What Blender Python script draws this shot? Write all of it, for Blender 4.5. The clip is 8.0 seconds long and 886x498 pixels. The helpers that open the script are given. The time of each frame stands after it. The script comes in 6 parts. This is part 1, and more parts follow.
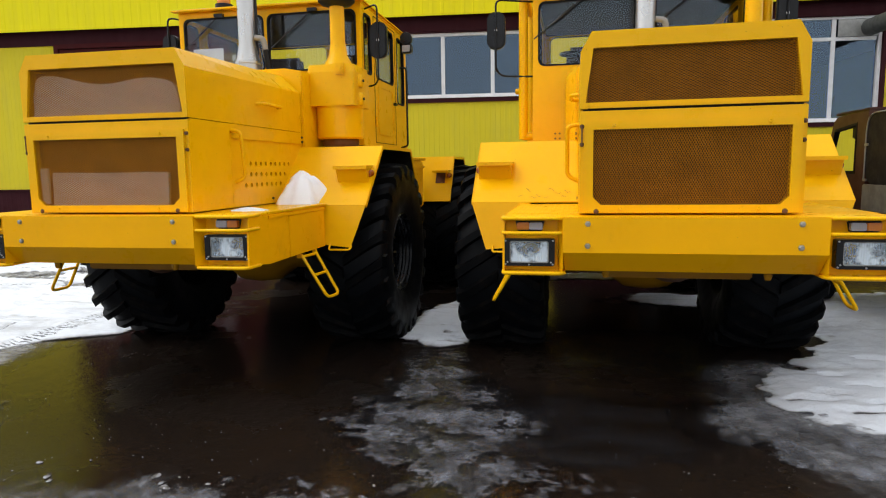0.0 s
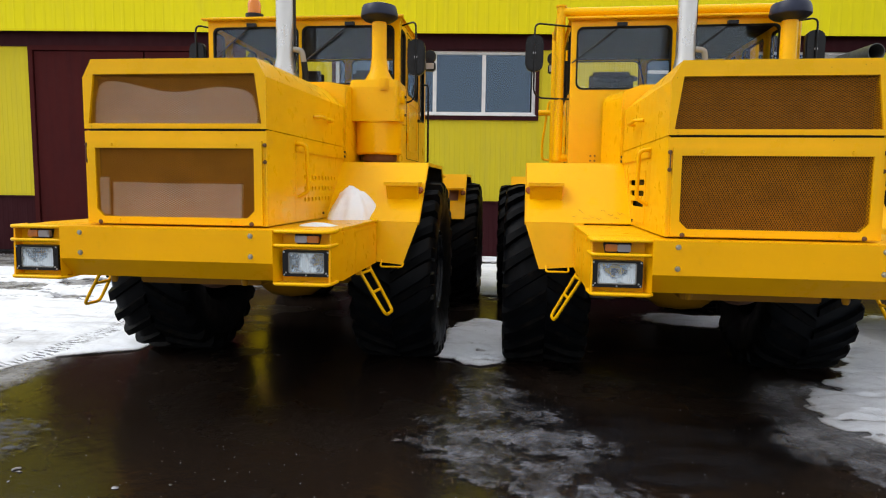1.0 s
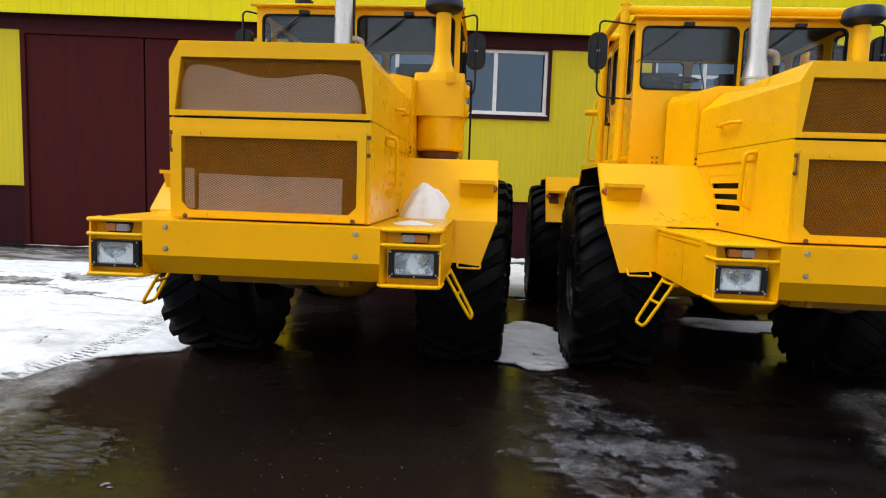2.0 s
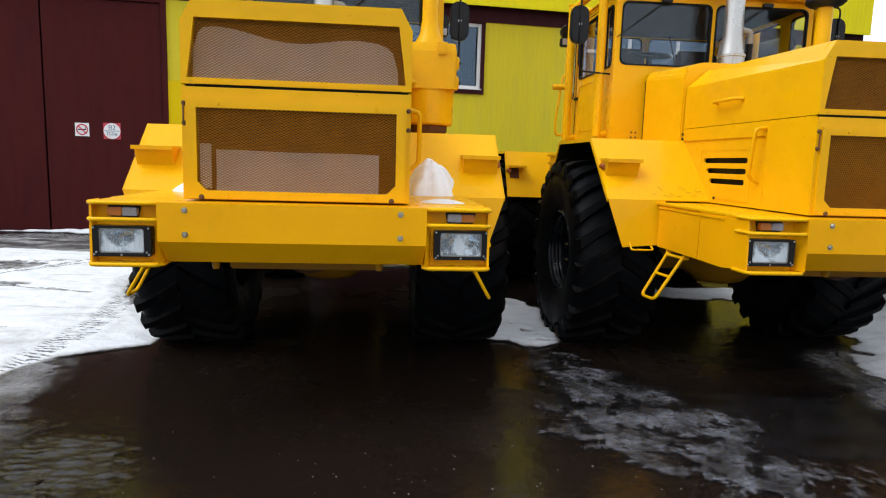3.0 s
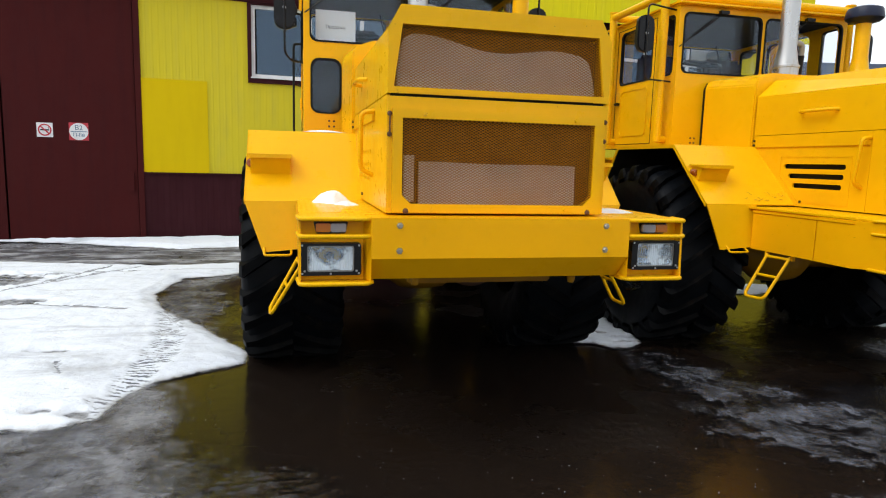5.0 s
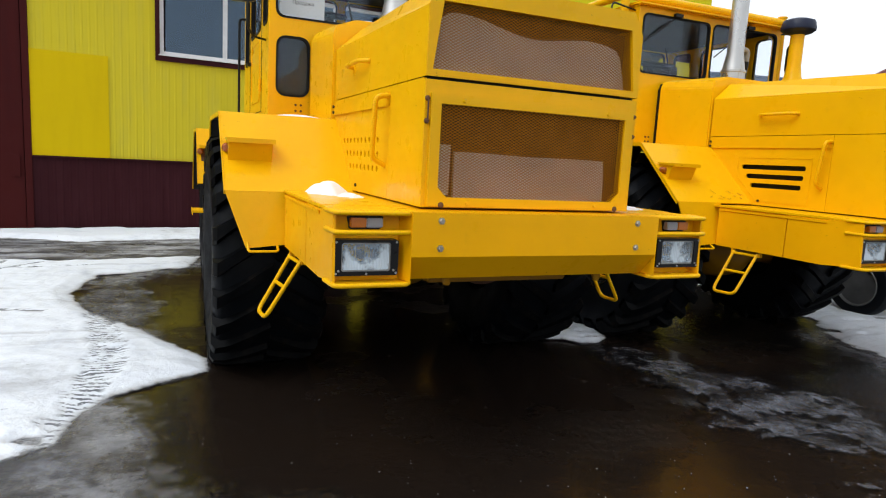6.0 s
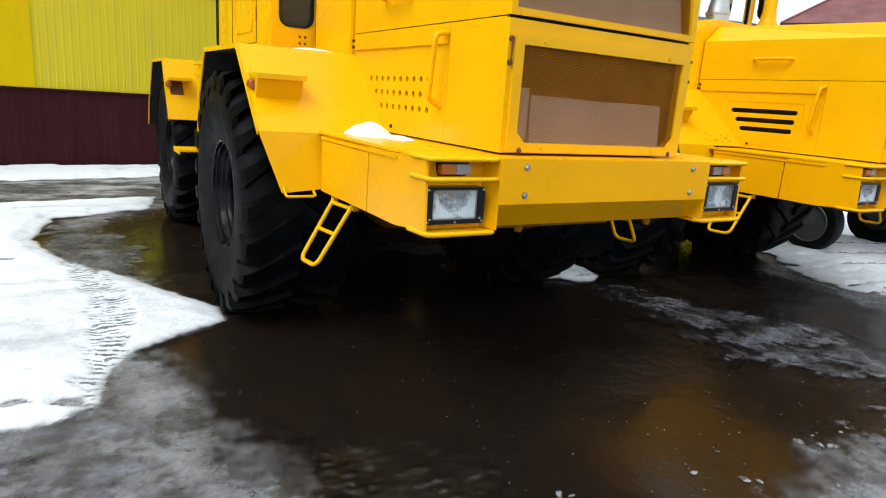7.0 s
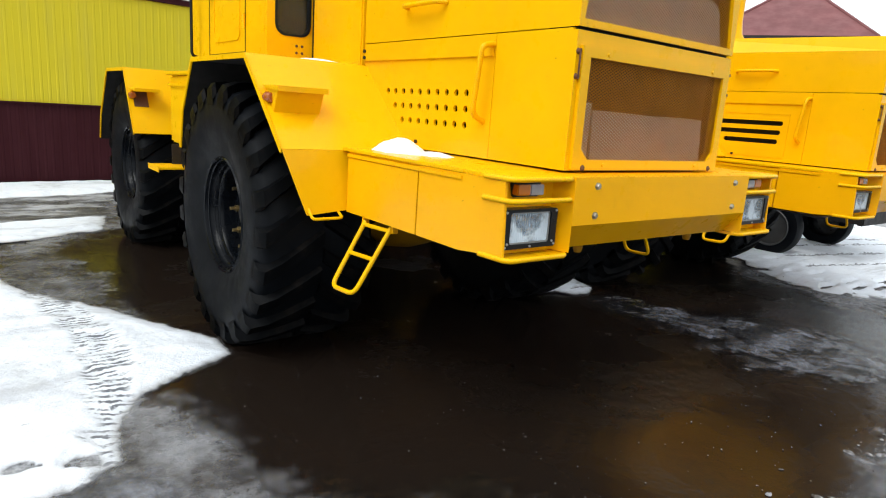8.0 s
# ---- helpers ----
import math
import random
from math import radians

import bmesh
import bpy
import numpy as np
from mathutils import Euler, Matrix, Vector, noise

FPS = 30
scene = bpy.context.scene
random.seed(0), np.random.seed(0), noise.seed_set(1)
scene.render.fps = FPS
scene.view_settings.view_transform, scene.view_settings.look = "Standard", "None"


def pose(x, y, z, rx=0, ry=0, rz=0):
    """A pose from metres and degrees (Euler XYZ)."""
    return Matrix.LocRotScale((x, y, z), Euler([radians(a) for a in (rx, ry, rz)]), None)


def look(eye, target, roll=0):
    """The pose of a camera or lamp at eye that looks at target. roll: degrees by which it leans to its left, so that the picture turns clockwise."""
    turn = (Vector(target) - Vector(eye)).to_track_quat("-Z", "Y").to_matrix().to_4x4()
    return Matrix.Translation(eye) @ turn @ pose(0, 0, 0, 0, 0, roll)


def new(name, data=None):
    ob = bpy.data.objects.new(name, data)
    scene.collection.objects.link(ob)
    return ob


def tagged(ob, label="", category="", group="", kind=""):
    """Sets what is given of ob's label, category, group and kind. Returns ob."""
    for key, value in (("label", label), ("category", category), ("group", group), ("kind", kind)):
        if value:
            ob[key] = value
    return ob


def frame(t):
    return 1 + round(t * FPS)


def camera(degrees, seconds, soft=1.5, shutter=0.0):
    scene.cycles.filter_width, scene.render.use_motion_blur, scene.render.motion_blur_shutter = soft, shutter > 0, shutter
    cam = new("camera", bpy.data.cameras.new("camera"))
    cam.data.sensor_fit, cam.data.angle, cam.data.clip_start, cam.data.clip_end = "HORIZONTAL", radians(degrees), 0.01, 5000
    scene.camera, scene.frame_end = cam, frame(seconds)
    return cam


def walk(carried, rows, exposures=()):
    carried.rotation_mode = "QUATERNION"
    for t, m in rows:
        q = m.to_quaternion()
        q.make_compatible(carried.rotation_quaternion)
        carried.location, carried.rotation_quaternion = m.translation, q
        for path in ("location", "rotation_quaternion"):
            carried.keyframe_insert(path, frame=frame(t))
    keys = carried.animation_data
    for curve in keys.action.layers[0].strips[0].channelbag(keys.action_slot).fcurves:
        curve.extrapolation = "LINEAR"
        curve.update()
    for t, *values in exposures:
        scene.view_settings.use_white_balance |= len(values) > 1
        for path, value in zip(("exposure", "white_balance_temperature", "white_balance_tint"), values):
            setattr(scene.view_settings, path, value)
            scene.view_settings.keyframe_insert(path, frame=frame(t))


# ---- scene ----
cam = camera(70.0, 8.0, soft=1.1)
PATH = [
    (0, (2.863, -3.433, 1.551), (2.486, -1.485, 1.303), -0.9),
    (0.5, (2.486, -3.421, 1.571), (2.116, -1.464, 1.388), 0.4),
    (1, (2.078, -3.54, 1.572), (1.853, -1.563, 1.373), 0.7),
    (1.5, (1.68, -3.466, 1.524), (1.527, -1.483, 1.321), 1.0),
    (1.7, (1.502, -3.437, 1.549), (1.345, -1.453, 1.35), 1.4),
    (2.8, (0.599, -3.347, 1.541), (0.715, -1.366, 1.299), 2.2),
    (3, (0.446, -3.249, 1.54), (0.637, -1.277, 1.268), 1.7),
    (3.5, (0.074, -3.212, 1.555), (0.295, -1.24, 1.309), 1.7),
    (4, (-0.345, -3.242, 1.573), (0.037, -1.304, 1.255), 1.7),
    (4.5, (-0.679, -3.065, 1.547), (-0.227, -1.144, 1.222), 0.9),
    (4.7, (-0.814, -3.025, 1.569), (-0.41, -1.088, 1.274), 0.3),
    (5.8, (-1.529, -2.665, 1.545), (-0.771, -0.829, 1.31), 4.4),
    (6, (-1.623, -2.541, 1.531), (-0.837, -0.723, 1.252), 3.1),
    (6.5, (-1.903, -2.3, 1.527), (-1.126, -0.495, 1.156), 4.6),
    (7, (-2.243, -2.169, 1.529), (-1.236, -0.504, 1.067), 4.1),
    (7.5, (-2.449, -1.924, 1.487), (-1.383, -0.304, 1.001), 2.3),
    (8, (-2.615, -1.685, 1.521), (-1.422, -0.137, 1.098), 3.9),
]
LIGHT = [(0, 0.20, 6500, 10), (1.5, 0.20, 6550, 11), (3, 0.18, 6350, 10), (4.5, 0.15, 6350, 9), (6, 0.06, 6350, 9), (6.5, 0.02, 6350, 9.5),
         (7, 0.34, 6350, 6), (7.5, 0.58, 6400, 4), (8, 0.38, 6400, 7)]
walk(cam, [(t, look(eye, target, roll)) for t, eye, target, roll in PATH], LIGHT)


# ---- world, sun, exposure ----
world = bpy.data.worlds.new("overcast_sky")
scene.world = world
world.use_nodes = True
wn, wl = world.node_tree.nodes, world.node_tree.links
sky = wn.new("ShaderNodeTexSky")
sky.sky_type = "NISHITA"
sky.sun_disc = False
sky.sun_elevation, sky.sun_rotation = radians(52), radians(249)
cloud = wn.new("ShaderNodeMix")
cloud.data_type = "RGBA"
cloud.inputs["Factor"].default_value = 0.86
wl.new(sky.outputs["Color"], cloud.inputs["A"])
cloud.inputs["B"].default_value = (10.7, 10.9, 11.2, 1)
wl.new(cloud.outputs["Result"], wn["Background"].inputs["Color"])
wn["Background"].inputs["Strength"].default_value = 0.104

sun_data = bpy.data.lights.new("sun", "SUN")
sun_data.energy, sun_data.angle, sun_data.color = 1.5, radians(35), (1.0, 0.985, 0.96)
sun = new("sun", sun_data)
sun.matrix_world = look((-8, -3, 11), (0, 0, 0))


# ---- materials ----
class Mat:
    """A node material and short calls to wire it."""

    def __init__(self, name):
        self.m = bpy.data.materials.new(name)
        self.m.use_nodes = True
        self.n, self.l = self.m.node_tree.nodes, self.m.node_tree.links
        self.b = self.n["Principled BSDF"]
        self.co = self.n.new("ShaderNodeTexCoord").outputs["Object"]

    def set(self, **kw):
        for key, value in kw.items():
            sock = self.b.inputs[key.replace("_", " ")]
            if hasattr(value, "links"):
                self.l.new(value, sock)
            else:
                sock.default_value = value
        return self

    def noise(self, scale, detail=4, rough=0.6, stretch=None, kind="Fac", distortion=0.0):
        t = self.n.new("ShaderNodeTexNoise")
        t.inputs["Scale"].default_value, t.inputs["Detail"].default_value = scale, detail
        t.inputs["Roughness"].default_value, t.inputs["Distortion"].default_value = rough, distortion
        src = self.co
        if stretch:
            mp = self.n.new("ShaderNodeMapping")
            mp.inputs["Scale"].default_value = stretch
            self.l.new(src, mp.inputs["Vector"])
            src = mp.outputs["Vector"]
        self.l.new(src, t.inputs["Vector"])
        return t.outputs[kind]

    def world_noise(self, scale, detail=4, rough=0.6, stretch=(1, 1, 1)):
        g = self.n.new("ShaderNodeNewGeometry")
        mp = self.n.new("ShaderNodeMapping")
        mp.inputs["Scale"].default_value = stretch
        self.l.new(g.outputs["Position"], mp.inputs["Vector"])
        t = self.n.new("ShaderNodeTexNoise")
        t.inputs["Scale"].default_value, t.inputs["Detail"].default_value, t.inputs["Roughness"].default_value = scale, detail, rough
        self.l.new(mp.outputs["Vector"], t.inputs["Vector"])
        return t.outputs["Fac"]

    def ramp(self, src, lo, hi, a=0.0, b=1.0):
        r = self.n.new("ShaderNodeMapRange")
        r.interpolation_type = "SMOOTHSTEP"
        r.inputs["From Min"].default_value, r.inputs["From Max"].default_value = lo, hi
        r.inputs["To Min"].default_value, r.inputs["To Max"].default_value = a, b
        self.l.new(src, r.inputs["Value"])
        return r.outputs["Result"]

    def mix(self, fac, a, b):
        x = self.n.new("ShaderNodeMix")
        x.data_type = "RGBA"
        for key, value in (("Factor", fac), ("A", a), ("B", b)):
            sock = [s for s in x.inputs if s.name == key and s.type in (("VALUE",) if key == "Factor" else ("RGBA",))][0]
            if hasattr(value, "links"):
                self.l.new(value, sock)
            else:
                sock.default_value = value if key == "Factor" else (*value, 1)
        return [s for s in x.outputs if s.type == "RGBA"][0]

    def math(self, op, a, b):
        x = self.n.new("ShaderNodeMath")
        x.operation = op
        for i, value in enumerate((a, b)):
            if hasattr(value, "links"):
                self.l.new(value, x.inputs[i])
            else:
                x.inputs[i].default_value = value
        return x.outputs[0]

    def rand(self):
        return self.n.new("ShaderNodeObjectInfo").outputs["Random"]

    def bump(self, height, strength=0.3, distance=0.01, normal=None):
        x = self.n.new("ShaderNodeBump")
        x.inputs["Strength"].default_value, x.inputs["Distance"].default_value = strength, distance
        self.l.new(height, x.inputs["Height"])
        if normal is not None:
            self.l.new(normal, x.inputs["Normal"])
        self.l.new(x.outputs["Normal"], self.b.inputs["Normal"])
        return x.outputs["Normal"]


def paint(name, colour, dirt=(0.16, 0.10, 0.04), rough=0.32, amount=0.5, wave=0.05, chequer=False):
    k = Mat(name)
    broad = k.ramp(k.noise(1.3, 3), 0.3, 0.75)
    c = k.mix(broad, colour, [v * 0.90 for v in colour])
    grime = k.math("MULTIPLY", k.ramp(k.noise(3.5, 8, 0.72), 0.58, 0.80), amount)
    c = k.mix(grime, c, dirt)
    c = k.mix(k.ramp(k.noise(55, 3, 0.5), 0.735, 0.76, 0, 0.55), c, (0.20, 0.075, 0.02))
    k.set(Base_Color=c, Roughness=k.ramp(k.noise(9, 5), 0.3, 0.8, rough - 0.06, rough + 0.14), Coat_Weight=0.16, Coat_Roughness=0.08, Coat_IOR=1.42, Specular_IOR_Level=0.10)
    peel = k.bump(k.noise(2.2, 2), wave, 0.05)
    peel = k.bump(k.noise(120, 2), 0.05, 0.002, peel)
    if chequer:
        v = k.n.new("ShaderNodeTexVoronoi")
        v.inputs["Scale"].default_value, v.inputs["Randomness"].default_value = 34, 0.12
        k.l.new(k.co, v.inputs["Vector"])
        k.bump(k.ramp(v.outputs["Distance"], 0.20, 0.48, 1.0, 0.0), 0.5, 0.008, peel)
    return k.m


def plain(name, colour, rough=0.5, metal=0.0, grain=40, relief=0.15, spread=0.25, gloss=0.5):
    k = Mat(name)
    c = k.mix(k.ramp(k.noise(grain * 0.15, 4), 0.3, 0.7), colour, [v * (1 - spread) for v in colour])
    k.set(Base_Color=c, Roughness=k.ramp(k.noise(grain * 0.3, 4), 0.3, 0.7, max(rough - 0.08, 0.02), rough + 0.1), Metallic=metal, Specular_IOR_Level=gloss)
    k.bump(k.noise(grain, 4), relief, 0.004)
    return k.m


YELLOW = paint("tractor_yellow_paint", (0.885, 0.480, 0.0008), amount=0.17)
# tractor yellow again, made oranger to put the shaded front's hue in
BUMPER_YELLOW = paint("bumper_yellow_shade_hue", (0.935, 0.452, 0.0008), amount=0.17)
TREAD_YELLOW = paint("chequered_yellow_plate", (0.885, 0.480, 0.0008), amount=0.30, chequer=True)
# about a third of the body yellow's strength, with heavier grime
FRAME_YELLOW = paint("dark_chassis_yellow", (0.32, 0.15, 0.006), amount=0.75, rough=0.45)
MESH_YELLOW = plain("grille_mesh_paint", (0.39, 0.150, 0.005), 0.5, spread=0.2, gloss=0.12)
BLACK = plain("black_plastic", (0.0045, 0.005, 0.0065), 0.34, gloss=0.28)
CAP_NAVY = plain("navy_plastic", (0.008, 0.014, 0.042), 0.42, gloss=0.35)
RUST = plain("rusty_brown_steel", (0.13, 0.05, 0.02), 0.7)
DARK = plain("dark_steel", (0.018, 0.016, 0.015), 0.6, 0.2)
RIM = plain("black_rim_paint", (0.003, 0.004, 0.006), 0.24, gloss=0.14)
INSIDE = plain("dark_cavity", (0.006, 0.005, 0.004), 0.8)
CHROME = plain("zinc_bolt_steel", (0.55, 0.55, 0.55), 0.35, 0.9, spread=0.3)
ZINC = plain("dirty_zinc_bolt", (0.46, 0.42, 0.36), 0.42, 0.7, 60, 0.2, 0.45)
BRASS = plain("yellow_zinc_nut", (0.45, 0.33, 0.14), 0.35, 0.8, spread=0.3)
k = Mat("aluminised_pipe")
c = k.mix(k.ramp(k.noise(3.0, 5, 0.6, (6, 6, 0.7)), 0.56, 0.74, 0, 0.6), (0.50, 0.50, 0.49), (0.36, 0.27, 0.16))
k.set(Base_Color=c, Metallic=0.92, Roughness=k.ramp(k.noise(7, 5), 0.3, 0.7, 0.24, 0.42))
k.bump(k.noise(12, 4), 0.1, 0.004)
PIPE = k.m
RUBBER_SEAL = plain("rubber_seal", (0.005, 0.005, 0.006), 0.6, gloss=0.2)
LINING = plain("dark_cab_lining", (0.022, 0.023, 0.029), 0.8, relief=0.02, gloss=0.2)
PAPER = plain("white_paper", (0.80, 0.81, 0.82), 0.8, spread=0.05)
INK = plain("printed_ink", (0.03, 0.03, 0.04), 0.7)
RED = plain("sign_red", (0.55, 0.03, 0.05), 0.5)
SIGN_WHITE = plain("sign_white", (0.78, 0.78, 0.78), 0.5, spread=0.1)
SIGN_BLUE = plain("sign_teal_print", (0.02, 0.12, 0.22), 0.5)
COVER = plain("grey_insulating_cloth", (0.70, 0.715, 0.68), 0.85, 0, 14, 0.4, 0.2)
BROWN_TRUCK = paint("brown_lorry_paint", (0.075, 0.028, 0.020), amount=0.5, rough=0.4)
GREY_TRIM = plain("dull_aluminium", (0.35, 0.35, 0.33), 0.45, 0.5)
RIM_GREY = plain("worn_grey_rim_paint", (0.085, 0.085, 0.085), 0.5, 0, 12, 0.2, 0.5)
ROOF_RED = plain("red_brown_roof_sheet", (0.19, 0.055, 0.055), 0.55, 0, 5)
BLUE_FAR = plain("distant_blue_wall", (0.10, 0.14, 0.24), 0.7, 0, 3)
WINDOW_WHITE = plain("white_window_plastic", (0.74, 0.74, 0.74), 0.4, spread=0.12)
SEAT = plain("seat_cloth", (0.05, 0.035, 0.03), 0.9)


def glass(name, tint, ior, sky_tint=(1, 1, 1), wave=0.02):
    """Clear tinted sheet glass."""
    k = Mat(name)
    # the specular tint puts the blue of the sky into the reflections
    k.set(Base_Color=(*tint, 1), Roughness=0.0, IOR=ior, Transmission_Weight=1.0, Specular_Tint=(*sky_tint, 1))
    if wave:
        k.bump(k.noise(1.5, 2), wave, 0.02)
    return k.m


CAB_GLASS = glass("tinted_cab_glass", (0.94, 0.97, 0.99), 1.42, (0.75, 0.88, 1.0), 0.0)
PANE_GLASS = glass("window_pane_glass", (0.35, 0.44, 0.60), 1.78, (0.62, 0.82, 1.0))


def lens(name, colour, scale, relief=0.12):
    k = Mat(name)
    w = k.n.new("ShaderNodeTexWave")
    w.inputs["Scale"].default_value, w.inputs["Distortion"].default_value = scale, 0.6
    k.l.new(k.co, w.inputs["Vector"])
    k.set(Base_Color=(*colour, 1), Roughness=0.06, IOR=1.5, Coat_Weight=1.0, Coat_Roughness=0.03)
    k.bump(w.outputs["Fac"], relief, 0.004)
    return k


# cloudy white blotches in the glass paint in bright sky reflections
k = lens("headlight_glass", (0.80, 0.91, 1.0), 26, 0.5)
LENS = k.set(Transmission_Weight=k.ramp(k.noise(11, 3, 0.5), 0.43, 0.56, 0.28, 0.88), Coat_Weight=0.25).m
AMBER = lens("amber_lens", (0.60, 0.185, 0.004), 60).set(Transmission_Weight=0.0, Coat_Weight=0.25).m
MARKER = lens("smoked_amber_lens", (0.36, 0.085, 0.006), 60).set(Transmission_Weight=0.05, Coat_Weight=0.25).m
CLEAR = lens("clear_lens", (0.90, 0.90, 0.91), 60).set(Transmission_Weight=0.60).m
REFLECTOR = plain("polished_reflector", (0.93, 0.95, 0.98), 0.12, 1.0, 9, 0.35, 0.05)

# rubber with greyish dust and scuffs
k = Mat("tyre_rubber")
dust = k.ramp(k.noise(2.5, 7, 0.7), 0.45, 0.8, 0, 0.55)
k.set(Base_Color=k.mix(dust, (0.0028, 0.0036, 0.0050), (0.0062, 0.0076, 0.0102)), Roughness=k.ramp(k.noise(6, 5), 0.3, 0.7, 0.40, 0.62), Specular_IOR_Level=0.10)
k.bump(k.noise(55, 5), 0.25, 0.004)
TYRE = k.m

# tyre rubber made darker to paint in the tread's shade, with brown mud
k = Mat("shade_dark_tread_rubber")
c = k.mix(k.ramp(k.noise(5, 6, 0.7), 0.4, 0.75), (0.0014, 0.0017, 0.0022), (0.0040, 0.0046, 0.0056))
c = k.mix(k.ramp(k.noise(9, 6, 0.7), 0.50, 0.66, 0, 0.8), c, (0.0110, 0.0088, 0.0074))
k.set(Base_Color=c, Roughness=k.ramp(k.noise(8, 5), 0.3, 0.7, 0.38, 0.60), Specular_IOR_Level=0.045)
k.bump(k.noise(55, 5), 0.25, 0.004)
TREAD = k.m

# radiator core behind the grilles
k = Mat("radiator_core")
w = k.n.new("ShaderNodeTexWave")
w.inputs["Scale"].default_value = 60
k.l.new(k.co, w.inputs["Vector"])
k.set(Base_Color=k.mix(k.noise(3, 4), (0.030, 0.009, 0.002), (0.062, 0.021, 0.005)), Roughness=0.7)
k.bump(w.outputs["Fac"], 0.6, 0.01)
RADIATOR = k.m


def cladding(name, colour, stain):
    k = Mat(name)
    streak = k.ramp(k.noise(2.0, 6, 0.65, (3.0, 3.0, 0.35)), 0.40, 0.75)
    c = k.mix(streak, colour, stain)
    tone = k.ramp(k.rand(), 0, 1, 0.0, 0.35)
    c = k.mix(tone, c, [v * 0.90 for v in colour])
    spots = k.ramp(k.noise(7, 8, 0.75), 0.62, 0.82, 0, 0.12)
    c = k.mix(spots, c, [v * 0.55 for v in stain])
    k.set(Base_Color=c, Roughness=k.ramp(k.noise(5, 4), 0.3, 0.7, 0.55, 0.75), Specular_IOR_Level=0.08)
    k.bump(k.noise(1.6, 3), 0.12, 0.03)
    return k.m


CLAD_YELLOW = cladding("lemon_wall_sheet", (0.64, 0.525, 0.026), (0.58, 0.485, 0.045))
CLAD_NEW = cladding("new_yellow_patch_sheet", (0.70, 0.495, 0.001), (0.66, 0.46, 0.002))
FASCIA_YELLOW = cladding("bright_fascia_sheet", (0.80, 0.70, 0.010), (0.74, 0.64, 0.02))
CLAD_MAROON = cladding("maroon_plinth_sheet", (0.035, 0.0078, 0.0105), (0.046, 0.012, 0.0155))
GATE_MAROON = cladding("maroon_gate_paint", (0.058, 0.0088, 0.0086), (0.042, 0.0075, 0.0085))
# near-black room colour: the dimness behind the windows is painted in
ROOM_DARK = plain("workshop_inside_shade", (0.03, 0.03, 0.035), 0.8)

# wet worn asphalt with puddles, and grit
k = Mat("wet_asphalt")
damp = k.ramp(k.world_noise(0.55, 5, 0.55), 0.36, 0.52)
grit = k.world_noise(38, 8, 0.75)
c = k.mix(k.ramp(grit, 0.30, 0.80), (0.0088, 0.0059, 0.0044), (0.0180, 0.0128, 0.0098))
mud = k.ramp(k.world_noise(1.1, 6, 0.6), 0.46, 0.70, 0, 0.7)
c = k.mix(mud, c, (0.0140, 0.0090, 0.0062))
crumbs = k.ramp(k.world_noise(16, 3, 0.5), 0.745, 0.765, 0, 0.5)
c = k.mix(crumbs, c, (0.34, 0.34, 0.34))
k.set(Base_Color=c, Roughness=k.math("ADD", k.ramp(damp, 0, 1, 0.34, 0.12), k.ramp(grit, 0.3, 0.7, 0.0, 0.08)), Specular_IOR_Level=0.165)
low = k.math("MULTIPLY", k.ramp(k.world_noise(7, 6, 0.6), 0.3, 0.7), k.ramp(damp, 0, 1, 1.0, 0.22))
n1 = k.bump(low, 0.22, 0.02)
k.bump(k.math("MULTIPLY", grit, k.ramp(damp, 0, 1, 1.0, 0.30)), 0.09, 0.005, n1)
ASPHALT = k.m


def melting(k, edge0, edge1, most, reach, coarse, fine, amount):
    """Let the ground show where the cover thins out towards its rim or is broken up."""
    q = k.n.new("ShaderNodeAttribute")
    q.attribute_name = "depth"
    thick = k.ramp(q.outputs["Fac"], 0.0, reach)
    thick = k.math("ADD", thick, k.ramp(k.world_noise(coarse, 6, 0.62), 0.25, 0.75, -amount, amount))
    thick = k.math("ADD", thick, k.ramp(k.world_noise(fine, 6, 0.7), 0.28, 0.72, -amount * 0.6, amount * 0.6))
    clear = k.n.new("ShaderNodeBsdfTransparent")
    mx = k.n.new("ShaderNodeMixShader")
    rim = k.ramp(q.outputs["Fac"], 0.0, reach * 0.35)
    k.l.new(k.math("MULTIPLY", rim, k.ramp(thick, edge0, edge1, 0.0, most)), mx.inputs[0])
    k.l.new(clear.outputs[0], mx.inputs[1])
    k.l.new(k.b.outputs[0], mx.inputs[2])
    k.l.new(mx.outputs[0], k.n["Material Output"].inputs["Surface"])
    return thick


k = Mat("packed_snow")
thick = melting(k, 0.05, 0.50, 1.0, 0.15, 3.0, 16.0, 0.17)
tramp = k.ramp(k.world_noise(2.6, 7, 0.7), 0.50, 0.72)
c = k.mix(tramp, (0.80, 0.84, 0.90), (0.66, 0.70, 0.77))
c = k.mix(k.ramp(k.world_noise(24, 6, 0.7), 0.62, 0.78, 0, 0.6), c, (0.24, 0.22, 0.20))
c = k.mix(k.ramp(k.world_noise(0.9, 8, 0.68), 0.54, 0.70, 0, 0.55), c, (0.36, 0.37, 0.39))
worn = k.n.new("ShaderNodeAttribute")
worn.attribute_name = "wear"
lug = k.n.new("ShaderNodeTexWave")
lug.bands_direction = "Y"
lug.inputs["Scale"].default_value, lug.inputs["Distortion"].default_value = 5.6, 6.5
lug.inputs["Detail"].default_value, lug.inputs["Detail Scale"].default_value = 3.0, 2.2
where = k.n.new("ShaderNodeNewGeometry")
k.l.new(where.outputs["Position"], lug.inputs["Vector"])
dirty = k.math("MULTIPLY", k.ramp(lug.outputs["Fac"], 0.46, 0.70), k.ramp(k.world_noise(13, 5, 0.7), 0.40, 0.54, 0.0, 1.0))
